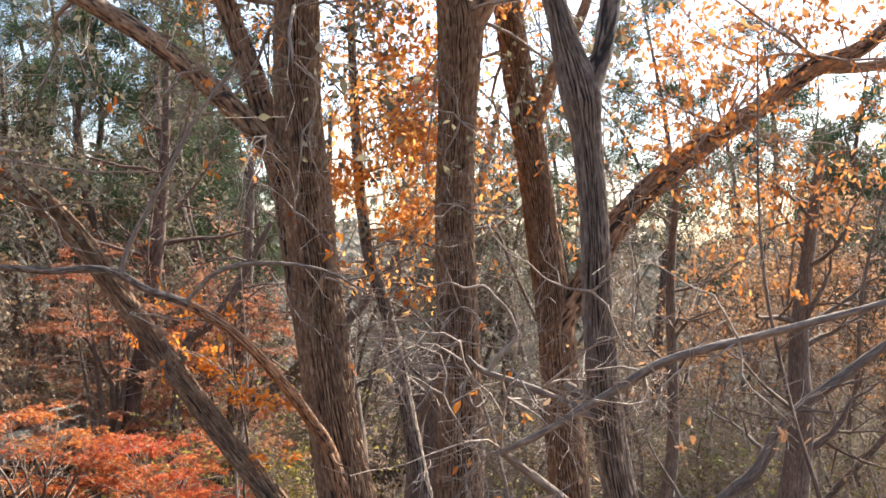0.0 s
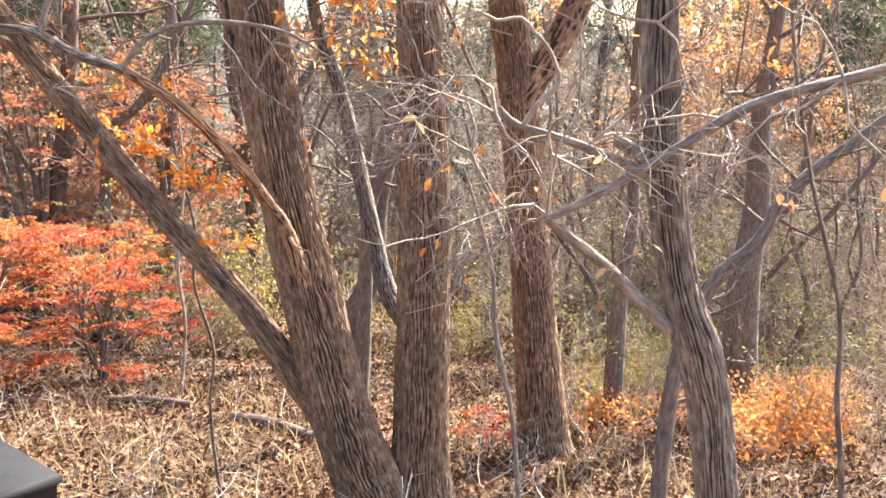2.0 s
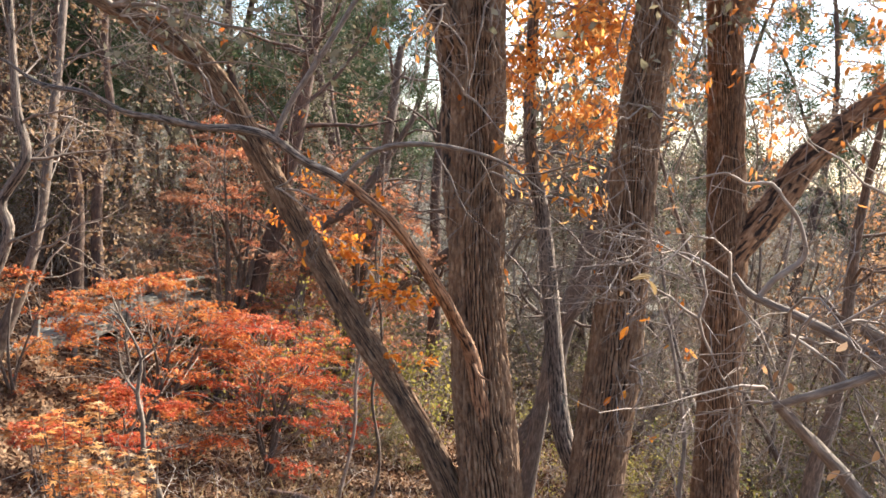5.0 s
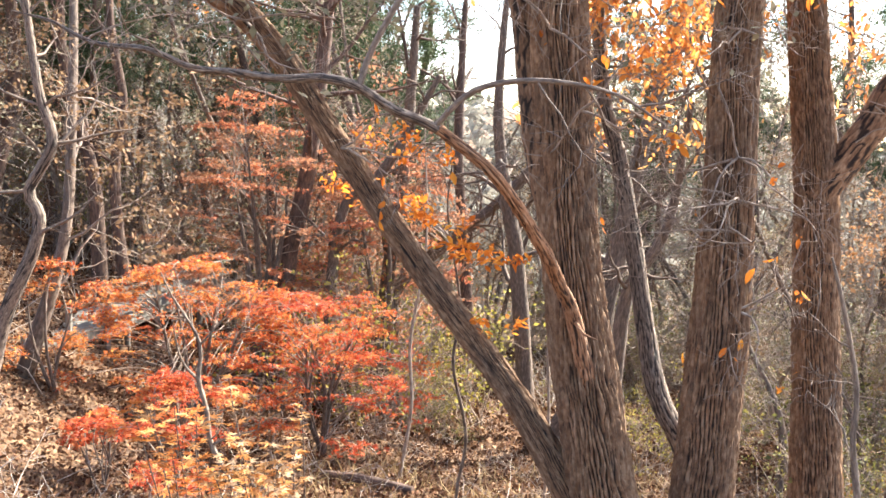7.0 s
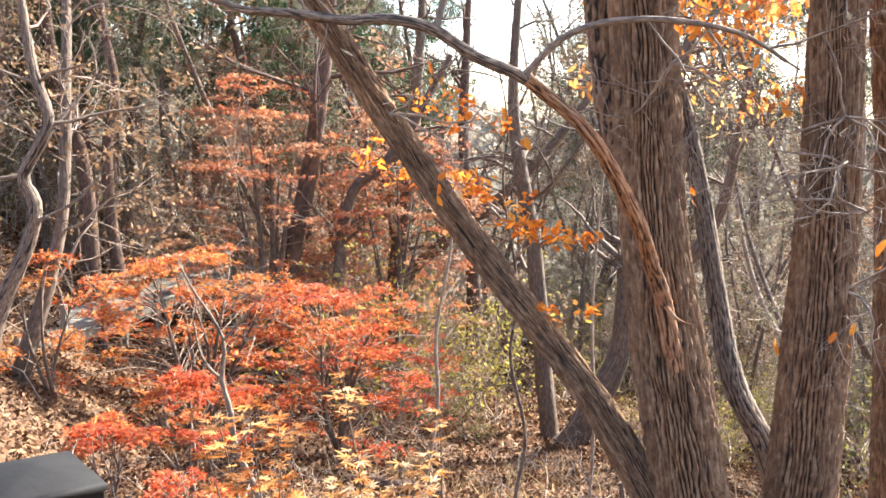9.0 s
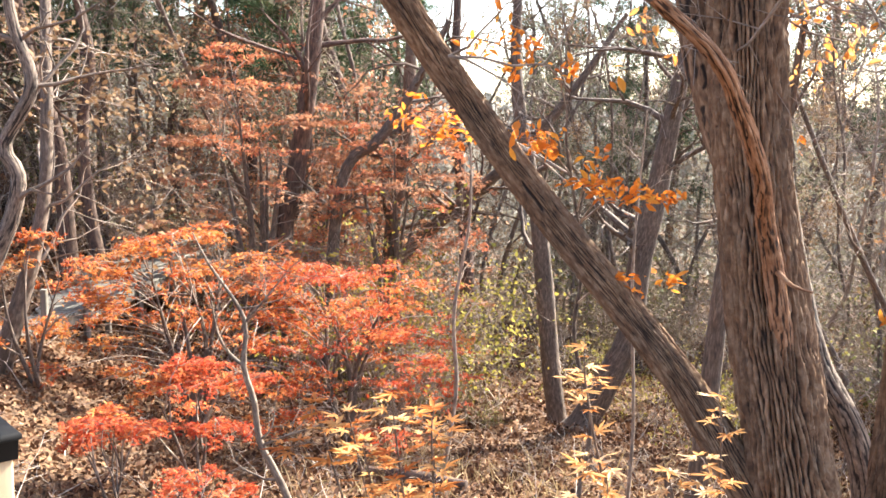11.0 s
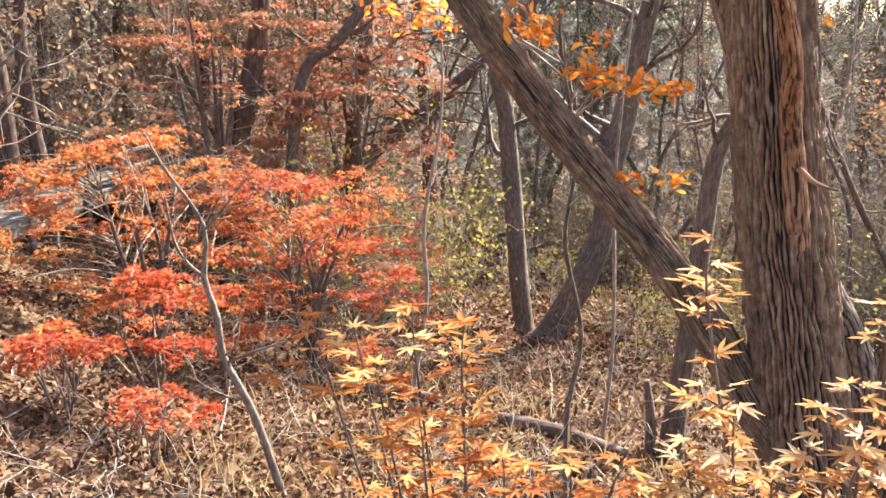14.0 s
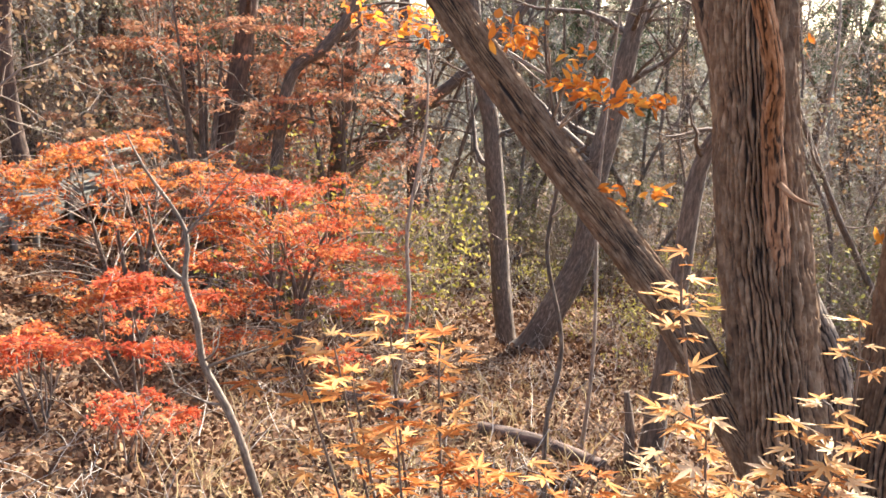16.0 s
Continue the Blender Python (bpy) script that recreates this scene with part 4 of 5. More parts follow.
slim_stem("young_tree", [(-1.4, 23.4, base_at(-1.4, 23.4), 0.42), (-1.18, 23.4, -6.1, 0.32), (-0.83, 23.4, -5.39, 0.29), (-0.33, 23.4, -4.17, 0.25), (-0.2, 23.4, -2.65, 0.24), (0.05, 23.4, -1.29, 0.23), (0.5, 23.4, 1.5, 0.15), (1.4, 23.4, 5, 0.06)], "dark leaning tree on the slope", dark_bark, 127, 16, 2.4, "tree", 18, 0.014)
slim_stem("young_tree", [(-6.9, 26, base_at(-6.9, 26), 0.17), (-5.45, 26, -3.25, 0.15), (-4.45, 26, -2.18, 0.155), (-3.58, 26, -1.39, 0.14), (-2.85, 26, -0.74, 0.128), (-1.68, 26, 0.65, 0.10), (-0.4, 26, 2.6, 0.05)], "dark tree leaning far over", dark_bark, 128, 10, 2.2, "tree", 14, 0.01)
slim_stem("pine_tree", [(-8.1, 24, base_at(-8.1, 24), 0.27), (-7.79, 24, -2.33, 0.21), (-7.54, 24, -1.06, 0.2), (-7.3, 24, 0.4, 0.19), (-7.0, 24, 3.5, 0.14), (-6.9, 24, 7, 0.05)], "reddish dark pine trunk above the maples", pine_bark, 145, 14, 2.6, "pine tree", 16, 0.014)
slim_stem("young_tree", [(-6.9, 24, base_at(-6.9, 24), 0.16), (-6.56, 24, -1.36, 0.125), (-5.77, 24, -0.32, 0.117), (-5.21, 24, 0.47, 0.11), (-4.3, 24, 2.2, 0.06)], "dark forked tree leaning over the maples", dark_bark, 146, 10, 2.0, "tree", 14, 0.01)
slim_stem("young_tree", [(-5.9, 26, base_at(-5.9, 26), 0.24), (-5.66, 26, -2.61, 0.19), (-5.49, 26, -1.34, 0.17), (-5.33, 26, 0.51, 0.16), (-5.2, 26, 4, 0.09)], "dark trunk among rusty maples", dark_bark, 147, 12, 2.2, "tree", 14, 0.01)
slim_stem("pine_tree", [(-3.9, 30, base_at(-3.9, 30), 0.25), (-3.99, 30, -3.8, 0.2), (-4.21, 30, -1.54, 0.16), (-4.43, 30, 0.63, 0.15), (-4.4, 30, 5, 0.07)], "thin dark pine trunk against the sky", pine_bark, 148, 12, 2.4, "pine tree", 14, 0.01)
slim_stem("young_tree", [(-9.95, 15.0, base_at(-9.95, 15.0), 0.135), (-9.62, 15, -2.15, 0.115), (-9.16, 15, -1.11, 0.098), (-9.05, 15, -0.56, 0.090), (-9.20, 15, -0.19, 0.084), (-8.84, 15, 0.51, 0.078), (-9.02, 15, 1.17, 0.068), (-9.13, 15, 1.76, 0.062), (-9.3, 15, 3.0, 0.04)], "grey-brown twisting tree by the walkway", young_oak_bark, 129, 10, 1.4, "tree", 28, 0.006)
# the next two trunks take the darker pine bark as painted-in shade
slim_stem("young_tree", [(-12.6, 24, base_at(-12.6, 24), 0.26), (-12.61, 24, -2.85, 0.195), (-12.7, 24, -1.09, 0.17), (-12.9, 24, 0.01, 0.15), (-13.4, 24, 1.57, 0.13), (-13.6, 24, 3.64, 0.10), (-13.2, 24, 7.5, 0.04)], "smooth dark trunk in shade above the walkway", pine_bark, 149, 14, 2.2, "tree", 16, 0.008)
slim_stem("young_tree", [(-11.7, 24, base_at(-11.7, 24), 0.22), (-11.97, 24, -2.85, 0.165), (-12.17, 24, -1.39, 0.14), (-12.18, 24, 0.01, 0.125), (-12.0, 24, 1.31, 0.11), (-12.35, 24, 3.64, 0.085), (-12.1, 24, 7.5, 0.04)], "smooth dark trunk in shade above the walkway", pine_bark, 150, 14, 2.2, "tree", 16, 0.008)
for k, (px, py, lean) in enumerate([(-14.6, 21, 0.25), (-15.4, 23, -0.2)]):
    zb = base_at(px, py)
    slim_stem("young_tree", [(px, py, zb, 0.2), (px - 0.2, py, zb + 1.5, 0.17), (px - lean * 2, py, zb + 3.5, 0.15), (px - lean * 2.5, py, zb + 6, 0.11), (px - lean, py, zb + 9, 0.04)], "smooth dark trunk in shade above the walkway", dark_bark, 130 + k, 14, 2.0, "tree", 14, 0.008)
def on_ground(x, y, up, rad):
    return (x, y, float(ground_z(x, y)) + up, rad)


slim_stem("fallen_log", [on_ground(-5.1, 17.1, 0.05, 0.09), on_ground(-4.4, 16.8, 0.1, 0.10), on_ground(-3.5, 16.5, 0.06, 0.07)], "rotting brown log half buried in leaves", pine_bark, 141, 0, 0.1, "log", 14, 0.012)
slim_stem("fallen_log", [on_ground(-2.7, 15.7, 0.06, 0.09), on_ground(-2.0, 15.2, 0.1, 0.10), on_ground(-1.3, 14.6, 0.08, 0.08)], "rotting brown log half buried in leaves", pine_bark, 142, 0, 0.1, "log", 14, 0.012)

slim_stem("sapling", [(3.1, 7.0, base_at(3.1, 7.0), 0.026), (2.97, 7, -1.95, 0.023), (2.88, 7, -1.29, 0.020), (2.83, 7, -0.59, 0.017), (2.53, 7, 0.42, 0.014), (2.33, 7, 1.5, 0.012), (2.3, 7, 3.0, 0.006)], "slim dark bare sapling", dark_bark, 161, 6, 0.7)
slim_stem("sapling", [(0.85, 8, base_at(0.85, 8), 0.028), (0.73, 8, -1.95, 0.021), (0.61, 8, -1.28, 0.024), (0.55, 8, -0.91, 0.020), (0.54, 8, -0.55, 0.018), (0.38, 8, 0.07, 0.014), (0.31, 8, 0.28, 0.009)], "thin pale broken sapling between the oaks", pale_bark, 162, 4, 0.5)
slim_stem("young_tree", [(5.9, 16, base_at(5.9, 16), 0.38), (5.86, 16, -3.69, 0.29), (5.86, 16, -2.7, 0.26), (5.98, 16, -1.55, 0.21), (5.95, 16, -0.34, 0.18), (6.0, 16, 0.56, 0.14), (6.3, 16, 3.0, 0.07)], "thick dark tree in grey haze of twigs", dark_bark, 163, 14, 1.8, "tree", 20, 0.012)
slim_stem("young_tree", [(1.9, 8, base_at(1.9, 8), 0.08), (2.0, 8, -1.6, 0.066), (2.27, 8, -0.71, 0.060), (2.64, 8, -0.34, 0.055), (2.86, 8, 0.06, 0.050), (3.39, 8, 0.47, 0.045), (4.4, 8, 1.2, 0.025)], "dark bent young tree with pale twigs", dark_bark, 164, 10, 0.9, "tree", 12, 0.006)
slim_stem("young_tree", [(3.4, 15, base_at(3.4, 15), 0.17), (3.46, 15, -2.82, 0.13), (3.6, 15, -1.74, 0.105), (3.61, 15, -0.7, 0.09), (3.57, 15, 0.97, 0.07), (3.7, 15, 3, 0.03)], "slim dark tree behind the oaks", dark_bark, 165, 10, 1.3, "tree", 14, 0.008)


def spray_oak():
    """A slim oak behind the leaning stem, with level sprays of golden leaves."""
    x, y = -2.5, 11.95
    t = thing("young_oak", (0, 0, 0), "slim young oak with level sprays of golden-orange leaves", "oak tree")
    r = np.random.default_rng(171)
    g = Geo()
    top = [(x + 0.2, y, base_at(x, y), 0.024), (x + 0.12, y, -3.2, 0.021), (x + 0.2, y, -2.4, 0.02), (x + 0.02, y, -1.6, 0.018), (x + 0.06, y, -0.9, 0.016), (x - 0.12, y, 0.1, 0.012), (x - 0.1, y, 0.7, 0.010), (x - 0.25, y, 1.4, 0.006)]
    line = smooth_line(top, 0.1)
    tube(g, line, 8)
    part("trunk", g, dark_bark, t)
    tips = [(-2.2, 11.3, -0.25), (-2.45, 11.35, -0.2), (-2.0, 11.4, -0.3), (-3.06, 11.5, 0.15), (-2.65, 11.5, 0.07), (-3.17, 11.5, 0.88), (-2.8, 11.6, 0.7), (-2.06, 11.3, -0.98), (-3.34, 13.0, 0.1), (-3.7, 12.9, 0.2), (-3.95, 13.0, 0.22)]
    for tip in tips:
        g, lf = Geo(), Geo()
        tip = np.array(tip)
        k = int(np.argmin(np.abs(line[:, 2] - tip[2] + 0.35)))
        root = line[k, :3]
        mid = (root + tip) / 2 + np.array([0, 0, 0.1])
        tube(g, smooth_line([(*root, 0.010), (*mid, 0.007), (*tip, 0.003)], 0.08), 5)
        for _ in range(7):
            w = unit(np.array([r.normal(), r.normal() * 0.6, r.normal(0, 0.15)]))
            e = tip + w * r.uniform(0.12, 0.3)
            leaves(lf, r, OAK, e + r.normal(0, 0.06, (7, 3)) * np.array([1, 1, 0.5]), 0.085, 0.5)
        br = part("branch", g, twig_bark, t)
        tagged(part("foliage", lf, oak_leaf, br), kind="stuff")


spray_oak()


# ---- woodland beyond ----
def bare_tree(seed, height, trunk, limbs, leafmat=None, per=0, bark=None, lean=0.0, size=0.12, lmax=2.6, leaf_from=0.0, low=0.08):
    r = np.random.default_rng(seed)
    t = new("woodland_tree")
    g, sites = Geo(), []
    knots, q = [(0.0, 0.0, 0.0, trunk * 1.4)], np.zeros(2)
    bend = np.array([lean, 0.0])
    for k in range(1, 8):
        bend = bend * 0.65 + r.normal(0, 0.19, 2) + np.array([lean * 0.2, 0])
        q = q + bend * height / 7
        knots.append((q[0], q[1], height * k / 7, max(0.012, trunk * (1 - 0.8 * (k / 7) ** 0.8))))
    line = smooth_line(knots, 0.35)
    tube(g, line, 10, 0.008, seed)
    part("trunk", g, bark or dark_bark, t)
    g = Geo()
    for i in range(limbs):
        k = int(len(line) * (low + (0.97 - low) * (i + r.random()) / limbs))
        a = r.uniform(0, 2 * math.pi)
        grow(g, r, line[k, :3], (math.cos(a), math.sin(a), 0.45), r.uniform(0.9, lmax) * (1.2 - 0.6 * k / len(line)), max(0.014, line[k, 3] * 0.3), 0, sites, (5, 3), 0.9, 0.03, 0.26, (4, 3, 3), 0.15, 0.55, 0.005, 1)
    tagged(part("branching", g, bark or twig_bark, t), kind="stuff")
    if per:
        g = Geo()
        leaves(g, r, FAR_LEAF, around(r, [q for q in sites if q[0][2] > leaf_from], per, 0.18, 0.5), size, 0.45)
        part("crown", g, leafmat, t)
    return t


def pine_tree(seed, height, trunk):
    r = np.random.default_rng(seed)
    t = new("pine_tree")
    g, sites = Geo(), []
    line = smooth_line([(0, 0, 0, trunk * 1.3), (r.normal(0, 0.5), r.normal(0, 0.3), height * 0.3, trunk), (r.normal(0, 0.8), r.normal(0, 0.5), height * 0.65, trunk * 0.7), (r.normal(0, 0.4), 0, height, 0.03)], 0.3)
    tube(g, line, 10, 0.012, seed)
    part("trunk", g, pine_bark, t)
    g = Geo()
    for i in range(18):
        k = int(len(line) * (0.4 + 0.58 * (i + r.random()) / 18))
        a = r.uniform(0, 2 * math.pi)
        grow(g, r, line[k, :3], (math.cos(a), math.sin(a), 0.1), r.uniform(1.4, 3.4) * (1.25 - 0.7 * k / len(line)), 0.03, 0, sites, (5, 3), 0.8, 0.03, 0.2, (4, 3, 3), 0.3, 0.45, 0.005, 1)
    tagged(part("branching", g, pine_bark, t), kind="stuff")
    g = Geo()
    leaves(g, r, NEEDLES, around(r, sites, 5, 0.2, 0.5), 0.31, 0.45)
    part("crown", g, pine_needle, t)
    return t


def shrub(seed, height, stems, leafmat, per, size=0.06, bark=None):
    r = np.random.default_rng(seed)
    t = new("shrub")
    g, sites = Geo(), []
    for _ in range(stems):
        d = unit(np.array([r.normal(0, 0.4), r.normal(0, 0.4), 1.0]))
        grow(g, r, np.array([r.normal(0, 0.2), r.normal(0, 0.2), 0.0]), d, height * r.uniform(0.6, 1.2), 0.014, 0, sites, (5, 3), 0.75, 0.05, 0.2, (4, 3, 3), 0.2, 0.5, 0.0035, 1)
    part("stem", g, bark or twig_bark, t)
    if per:
        g = Geo()
        leaves(g, r, FAR_LEAF, around(r, sites, per, 0.10, 0.8), size, 0.4)
        part("foliage", g, leafmat, t)
    return t


KINDS = {
    "bare": ([bare_tree(201, 17, 0.12, 24, lmax=3.4), bare_tree(202, 18, 0.14, 24, lean=0.10, lmax=3.6), bare_tree(203, 15, 0.09, 22, lean=-0.12, lmax=3.0), bare_tree(204, 16, 0.10, 24, bark=twig_bark, lean=0.08, lmax=3.2), bare_tree(205, 10, 0.06, 18, lean=-0.1, bark=twig_bark)], "bare woodland tree with tangled grey twigs", "tree"),
    "brown": ([bare_tree(211, 10, 0.08, 20, brown_leaf, 6, lean=0.14, size=0.085), bare_tree(212, 16, 0.11, 24, brown_leaf, 6, size=0.095, lmax=3.2)], "woodland tree with withered brown leaves", "tree"),
    "rust": ([bare_tree(221, 7.5, 0.10, 22, rust_leaf, 4, lean=0.16, size=0.11, lmax=2.4), bare_tree(222, 6.5, 0.09, 20, rust_leaf, 5, lean=-0.15, size=0.11, lmax=2.4)], "rust-red maple with dark trunk on the slope", "maple tree"),
    "grey": ([bare_tree(271, 18, 0.12, 26, grey_leaf, 4, size=0.10, lean=-0.06, lmax=3.6), bare_tree(272, 16, 0.10, 24, grey_leaf, 4, size=0.10, lean=0.1, lmax=3.4)], "tall woodland tree with thin grey-green foliage", "tree"),
    "pine": ([pine_tree(241, 19, 0.17), pine_tree(242, 17, 0.15)], "tall pine with grey-green needles", "pine tree"),
    "olive": ([shrub(251, 2.2, 10, olive_leaf, 4, 0.05), shrub(252, 1.6, 9, olive_leaf, 4, 0.05)], "olive and yellow understory shrub", "shrub"),
    "twiggy": ([shrub(261, 2.0, 9, brown_leaf, 1), shrub(262, 1.4, 8, brown_leaf, 1, bark=pale_twig), shrub(263, 2.6, 10, brown_leaf, 1)], "bare twiggy undergrowth shrub", "shrub"),
    "dry": ([bare_tree(291, 9, 0.07, 30, tan_oak_leaf, 4, lean=0.12, size=0.11, lmax=2.8, leaf_from=5.2, low=0.4), bare_tree(292, 8, 0.06, 28, tan_oak_leaf, 4, lean=-0.10, size=0.11, lmax=2.6, leaf_from=4.8, low=0.4)], "slim crooked oak with withered tan-orange leaves", "oak tree"),
    "lime": ([shrub(255, 2.2, 9, lime_leaf, 3, 0.06), shrub(256, 1.7, 8, lime_leaf, 3, 0.06)], "thin understory shrub with yellow-green leaves", "shrub"),
    "fern": ([shrub(281, 0.7, 9, fern_leaf, 3, 0.07)], "low dry orange-leaved shrub on the slope", "shrub"),
}
FIRST = {k: [False] * len(v[0]) for k, v in KINDS.items()}


def plant(kind, x, y, scale, turn, label=""):
    variants, text, category = KINDS[kind]
    i = int(abs(x * 37 + y * 91) * 10) % len(variants)
    src = variants[i]
    if not FIRST[kind][i]:
        FIRST[kind][i], ob = True, src
    else:
        ob = copy_thing(src, Matrix())
    ob.matrix_basis = pose(x, y, base_at(x, y) + 0.05, 0, 0, turn) @ Matrix.Diagonal((scale, scale, scale, 1))
    return tagged(ob, label or text, category, kind + " woodland plants")


def woods():
    r = np.random.default_rng(301)
    placed = []

    def on_bank(x, y):
        return -15.5 < x < -9.0 and y < 25.5

    def free(x, y, gap):
        if any((x - a) ** 2 + (y - b) ** 2 < gap * gap for a, b in placed):
            return False
        placed.append((x, y))
        return True

    for y0, y1, n, gap in ((16, 24, 28, 1.3), (24, 34, 72, 1.5), (34, 54, 60, 2.0)):
        k = 0
        for _ in range(3000):
            if k >= n:
                break
            y = r.uniform(y0, y1)
            x = r.uniform(-0.75 * y - 3, 0.55 * y + 2)
            s = x / y
            if (y < 25 and -0.60 < s < 0.13) or (y < 34 and -0.20 < s < 0.08) or (y < 20 and s > 0):
                continue
            u = r.random()
            if (0.10 < s < 0.38 and u < 0.65) or (-0.16 < s < -0.09 and u < 0.8):
                continue
            if (-14.0 < x < -10.3 and y < 28) or not free(x, y, gap):
                continue
            u = r.random()
            if s < -0.42:
                kind = "bare" if u < 0.4 else "brown" if u < 0.6 else "grey" if u < 0.8 else "pine" if u < 0.93 else "rust"
            elif s < -0.12:
                kind = "rust" if u < 0.3 and y < 36 else "bare" if u < 0.7 else "grey" if u < 0.85 else "pine"
            elif s < 0.12:
                kind = "bare" if u < 0.5 else "grey" if u < 0.8 else "brown"
            else:
                kind = ("pine" if s > 0.4 and y > 38 else "bare") if u < 0.45 else "bare" if u < 0.6 else "brown" if u < 0.8 else "grey"
            low = 0.65 if s > 0.08 and y < 34 else 1.0
            plant(kind, x, y, low * r.uniform(0.75, 1.15), r.uniform(0, 360))
            k += 1
    for _ in range(105):
        y = 14 + 17 * r.random()
        x = r.uniform(-0.7 * y - 3, 0.52 * y + 2)
        s = x / y
        if (y < 21 and -0.55 < s < 0.16) or (y < 25 and -0.18 < s < 0.08) or (s < -0.4 and y < 26) or on_bank(x, y):
            continue
        u = r.random()
        plant("olive" if u < (0.4 if s > -0.3 else 0.15) else "twiggy", x, y, r.uniform(0.7, 1.4), r.uniform(0, 360))
    for x, y in ((-6.8, 26.4), (-9.6, 28.4), (-7.4, 29.0)):
        plant("rust", x, y, r.uniform(0.75, 1.0), r.uniform(0, 360))
    for k in range(26):
        y = r.uniform(34, 52)
        plant(("bare", "brown", "grey")[k % 3], (r.uniform(-0.38, -0.18) if k % 4 else r.uniform(-0.09, 0.03)) * y, y, r.uniform(0.7, 1.05), r.uniform(0, 360))
    for k in range(8):
        y = r.uniform(36, 50)
        plant(("bare", "bare", "brown")[k % 3], r.uniform(0.08, 0.42) * y, y, r.uniform(0.6, 0.95), r.uniform(0, 360))
    for x, y in ((6.8, 25.0), (9.4, 25.5), (11.4, 24.5), (8.6, 28.0)):
        plant("dry", x, y, r.uniform(0.85, 1.15), r.uniform(0, 360))
    for k in range(16):
        y = r.uniform(25.6, 34)
        plant(("twiggy", "bare", "pine", "twiggy")[k % 4], r.uniform(-0.66, -0.44) * y, y, (1.8, 0.6, 0.55, 1.5)[k % 4] * r.uniform(0.8, 1.15), r.uniform(0, 360))
    for x, y in ((5.4, 15.2), (6.2, 15.8), (6.9, 15.2), (5.8, 16.8), (7.3, 16.6), (3.9, 18.6), (4.5, 18.2), (4.9, 13.6), (5.6, 14.2), (6.4, 14.4), (7.4, 15.8), (4.8, 14.9), (6.0, 13.4), (8.0, 17.4), (6.7, 17.3), (3.3, 14.6)):
        plant("fern", x, y, r.uniform(0.8, 1.2), r.uniform(0, 360))
    for k in range(30):
        y = r.uniform(19, 32)
        plant("olive" if k % 3 == 0 else "twiggy", r.uniform(0.2, 0.5) * y, y, r.uniform(1.3, 2.0), r.uniform(0, 360))
    for _ in range(46):
        y = r.uniform(34, 48)
        plant("twiggy" if r.random() < 0.5 else "olive", r.uniform(-0.2, 0.3) * y, y, r.uniform(1.2, 2.0), r.uniform(0, 360))
    for k in range(40):
        y = r.uniform(42, 62)
        side = (-0.62, -0.42, -0.28, -0.21, 0.03, 0.41, 0.44, 0.48, 0.52, 0.56)[k % 10] + r.uniform(-0.03, 0.04)
        plant("pine", side * y, y, r.uniform(0.8, 1.1), r.uniform(0, 360))
    for k in range(14):
        y = r.uniform(26, 33)
        plant(("pine", "olive", "pine")[k % 3], r.uniform(-0.68, -0.50) * y, y, (0.55, 1.5, 0.62)[k % 3] * r.uniform(0.8, 1.15), r.uniform(0, 360))
    for x, y in ((-8.6, 31.0), (-6.6, 32.5), (-10.6, 30.0), (-12.2, 32.0), (-9.6, 34.0), (-14.5, 30.5)):
        plant("pine", x, y, r.uniform(0.72, 0.9), r.uniform(0, 360))
    for k in range(17):
        y = r.uniform(44, 58)
        plant(("grey", "brown", "pine")[k % 3], (0.06 + 0.34 * (k + r.random()) / 17) * y, y, r.uniform(1.2, 1.5), r.uniform(0, 360))
    for x, y in ((-6.3, 22.4), (-5.6, 23.0), (-6.9, 22.8), (-4.6, 24.2), (-3.4, 25.6), (-4.0, 27.5), (0.4, 20.6), (1.1, 22.2), (1.8, 21.4), (2.4, 23.4), (0.2, 24.6), (-0.6, 27.8), (3.4, 25.0), (5.2, 20.8), (6.6, 22.6)):
        plant("lime", x, y, (1.7 if x < -3 else 0.85) * r.uniform(0.8, 1.1), r.uniform(0, 360))
    for x, y in ((3.4, 15.6), (3.9, 16.1), (4.4, 16.8), (3.6, 17.0), (5.1, 17.8), (6.3, 18.4), (7.1, 18.8), (5.6, 19.4)):
        plant("lime", x, y, r.uniform(0.4, 0.6), r.uniform(0, 360))
    for x, y in ((3.8, 17.2), (4.6, 16.6), (7.2, 18.5), (8.4, 18.0), (-3.6, 22.5), (-4.3, 23.2)):
        plant("olive", x, y, r.uniform(0.6, 0.8), r.uniform(0, 360))


woods()
for kind, used in FIRST.items():
    for src, done in zip(KINDS[kind][0], used):
        if not done:
            for o in (*src.children_recursive, src):
                bpy.data.objects.remove(o)

# ---- far ridge ----
def ridge():
    r = np.random.default_rng(401)
    g = Geo()
    n = 64000
    x = r.uniform(-95, 95, n)
    y = r.uniform(50, 105, n)
    crest = ground_z(x, y) + r.random(n) ** 0.8 * (8.5 + 2.0 * np.sin(x * 0.13) + 1.6 * np.sin(x * 0.41 + y) + 1.0 * np.sin(x * 1.1))
    leaves(g, r, FAR_LEAF, np.stack([x, y, crest], 1), 0.65, 0.2)
    n = 26000
    x, y = r.uniform(-150, 150, n), r.uniform(105, 150, n)
    crest = ground_z(x, y) + r.random(n) ** 0.8 * (13.5 + 2.0 * np.sin(x * 0.09) + 1.2 * np.sin(x * 0.33) + 0.8 * np.sin(x * 0.9))
    leaves(g, r, FAR_LEAF, np.stack([x, y, crest], 1), 1.4, 0.2)
    tagged(part("far_woods", g, hazed_leaf, None), "distant woods beyond the valley with haze put into their pale leaf colour", "woods", kind="stuff")


ridge()

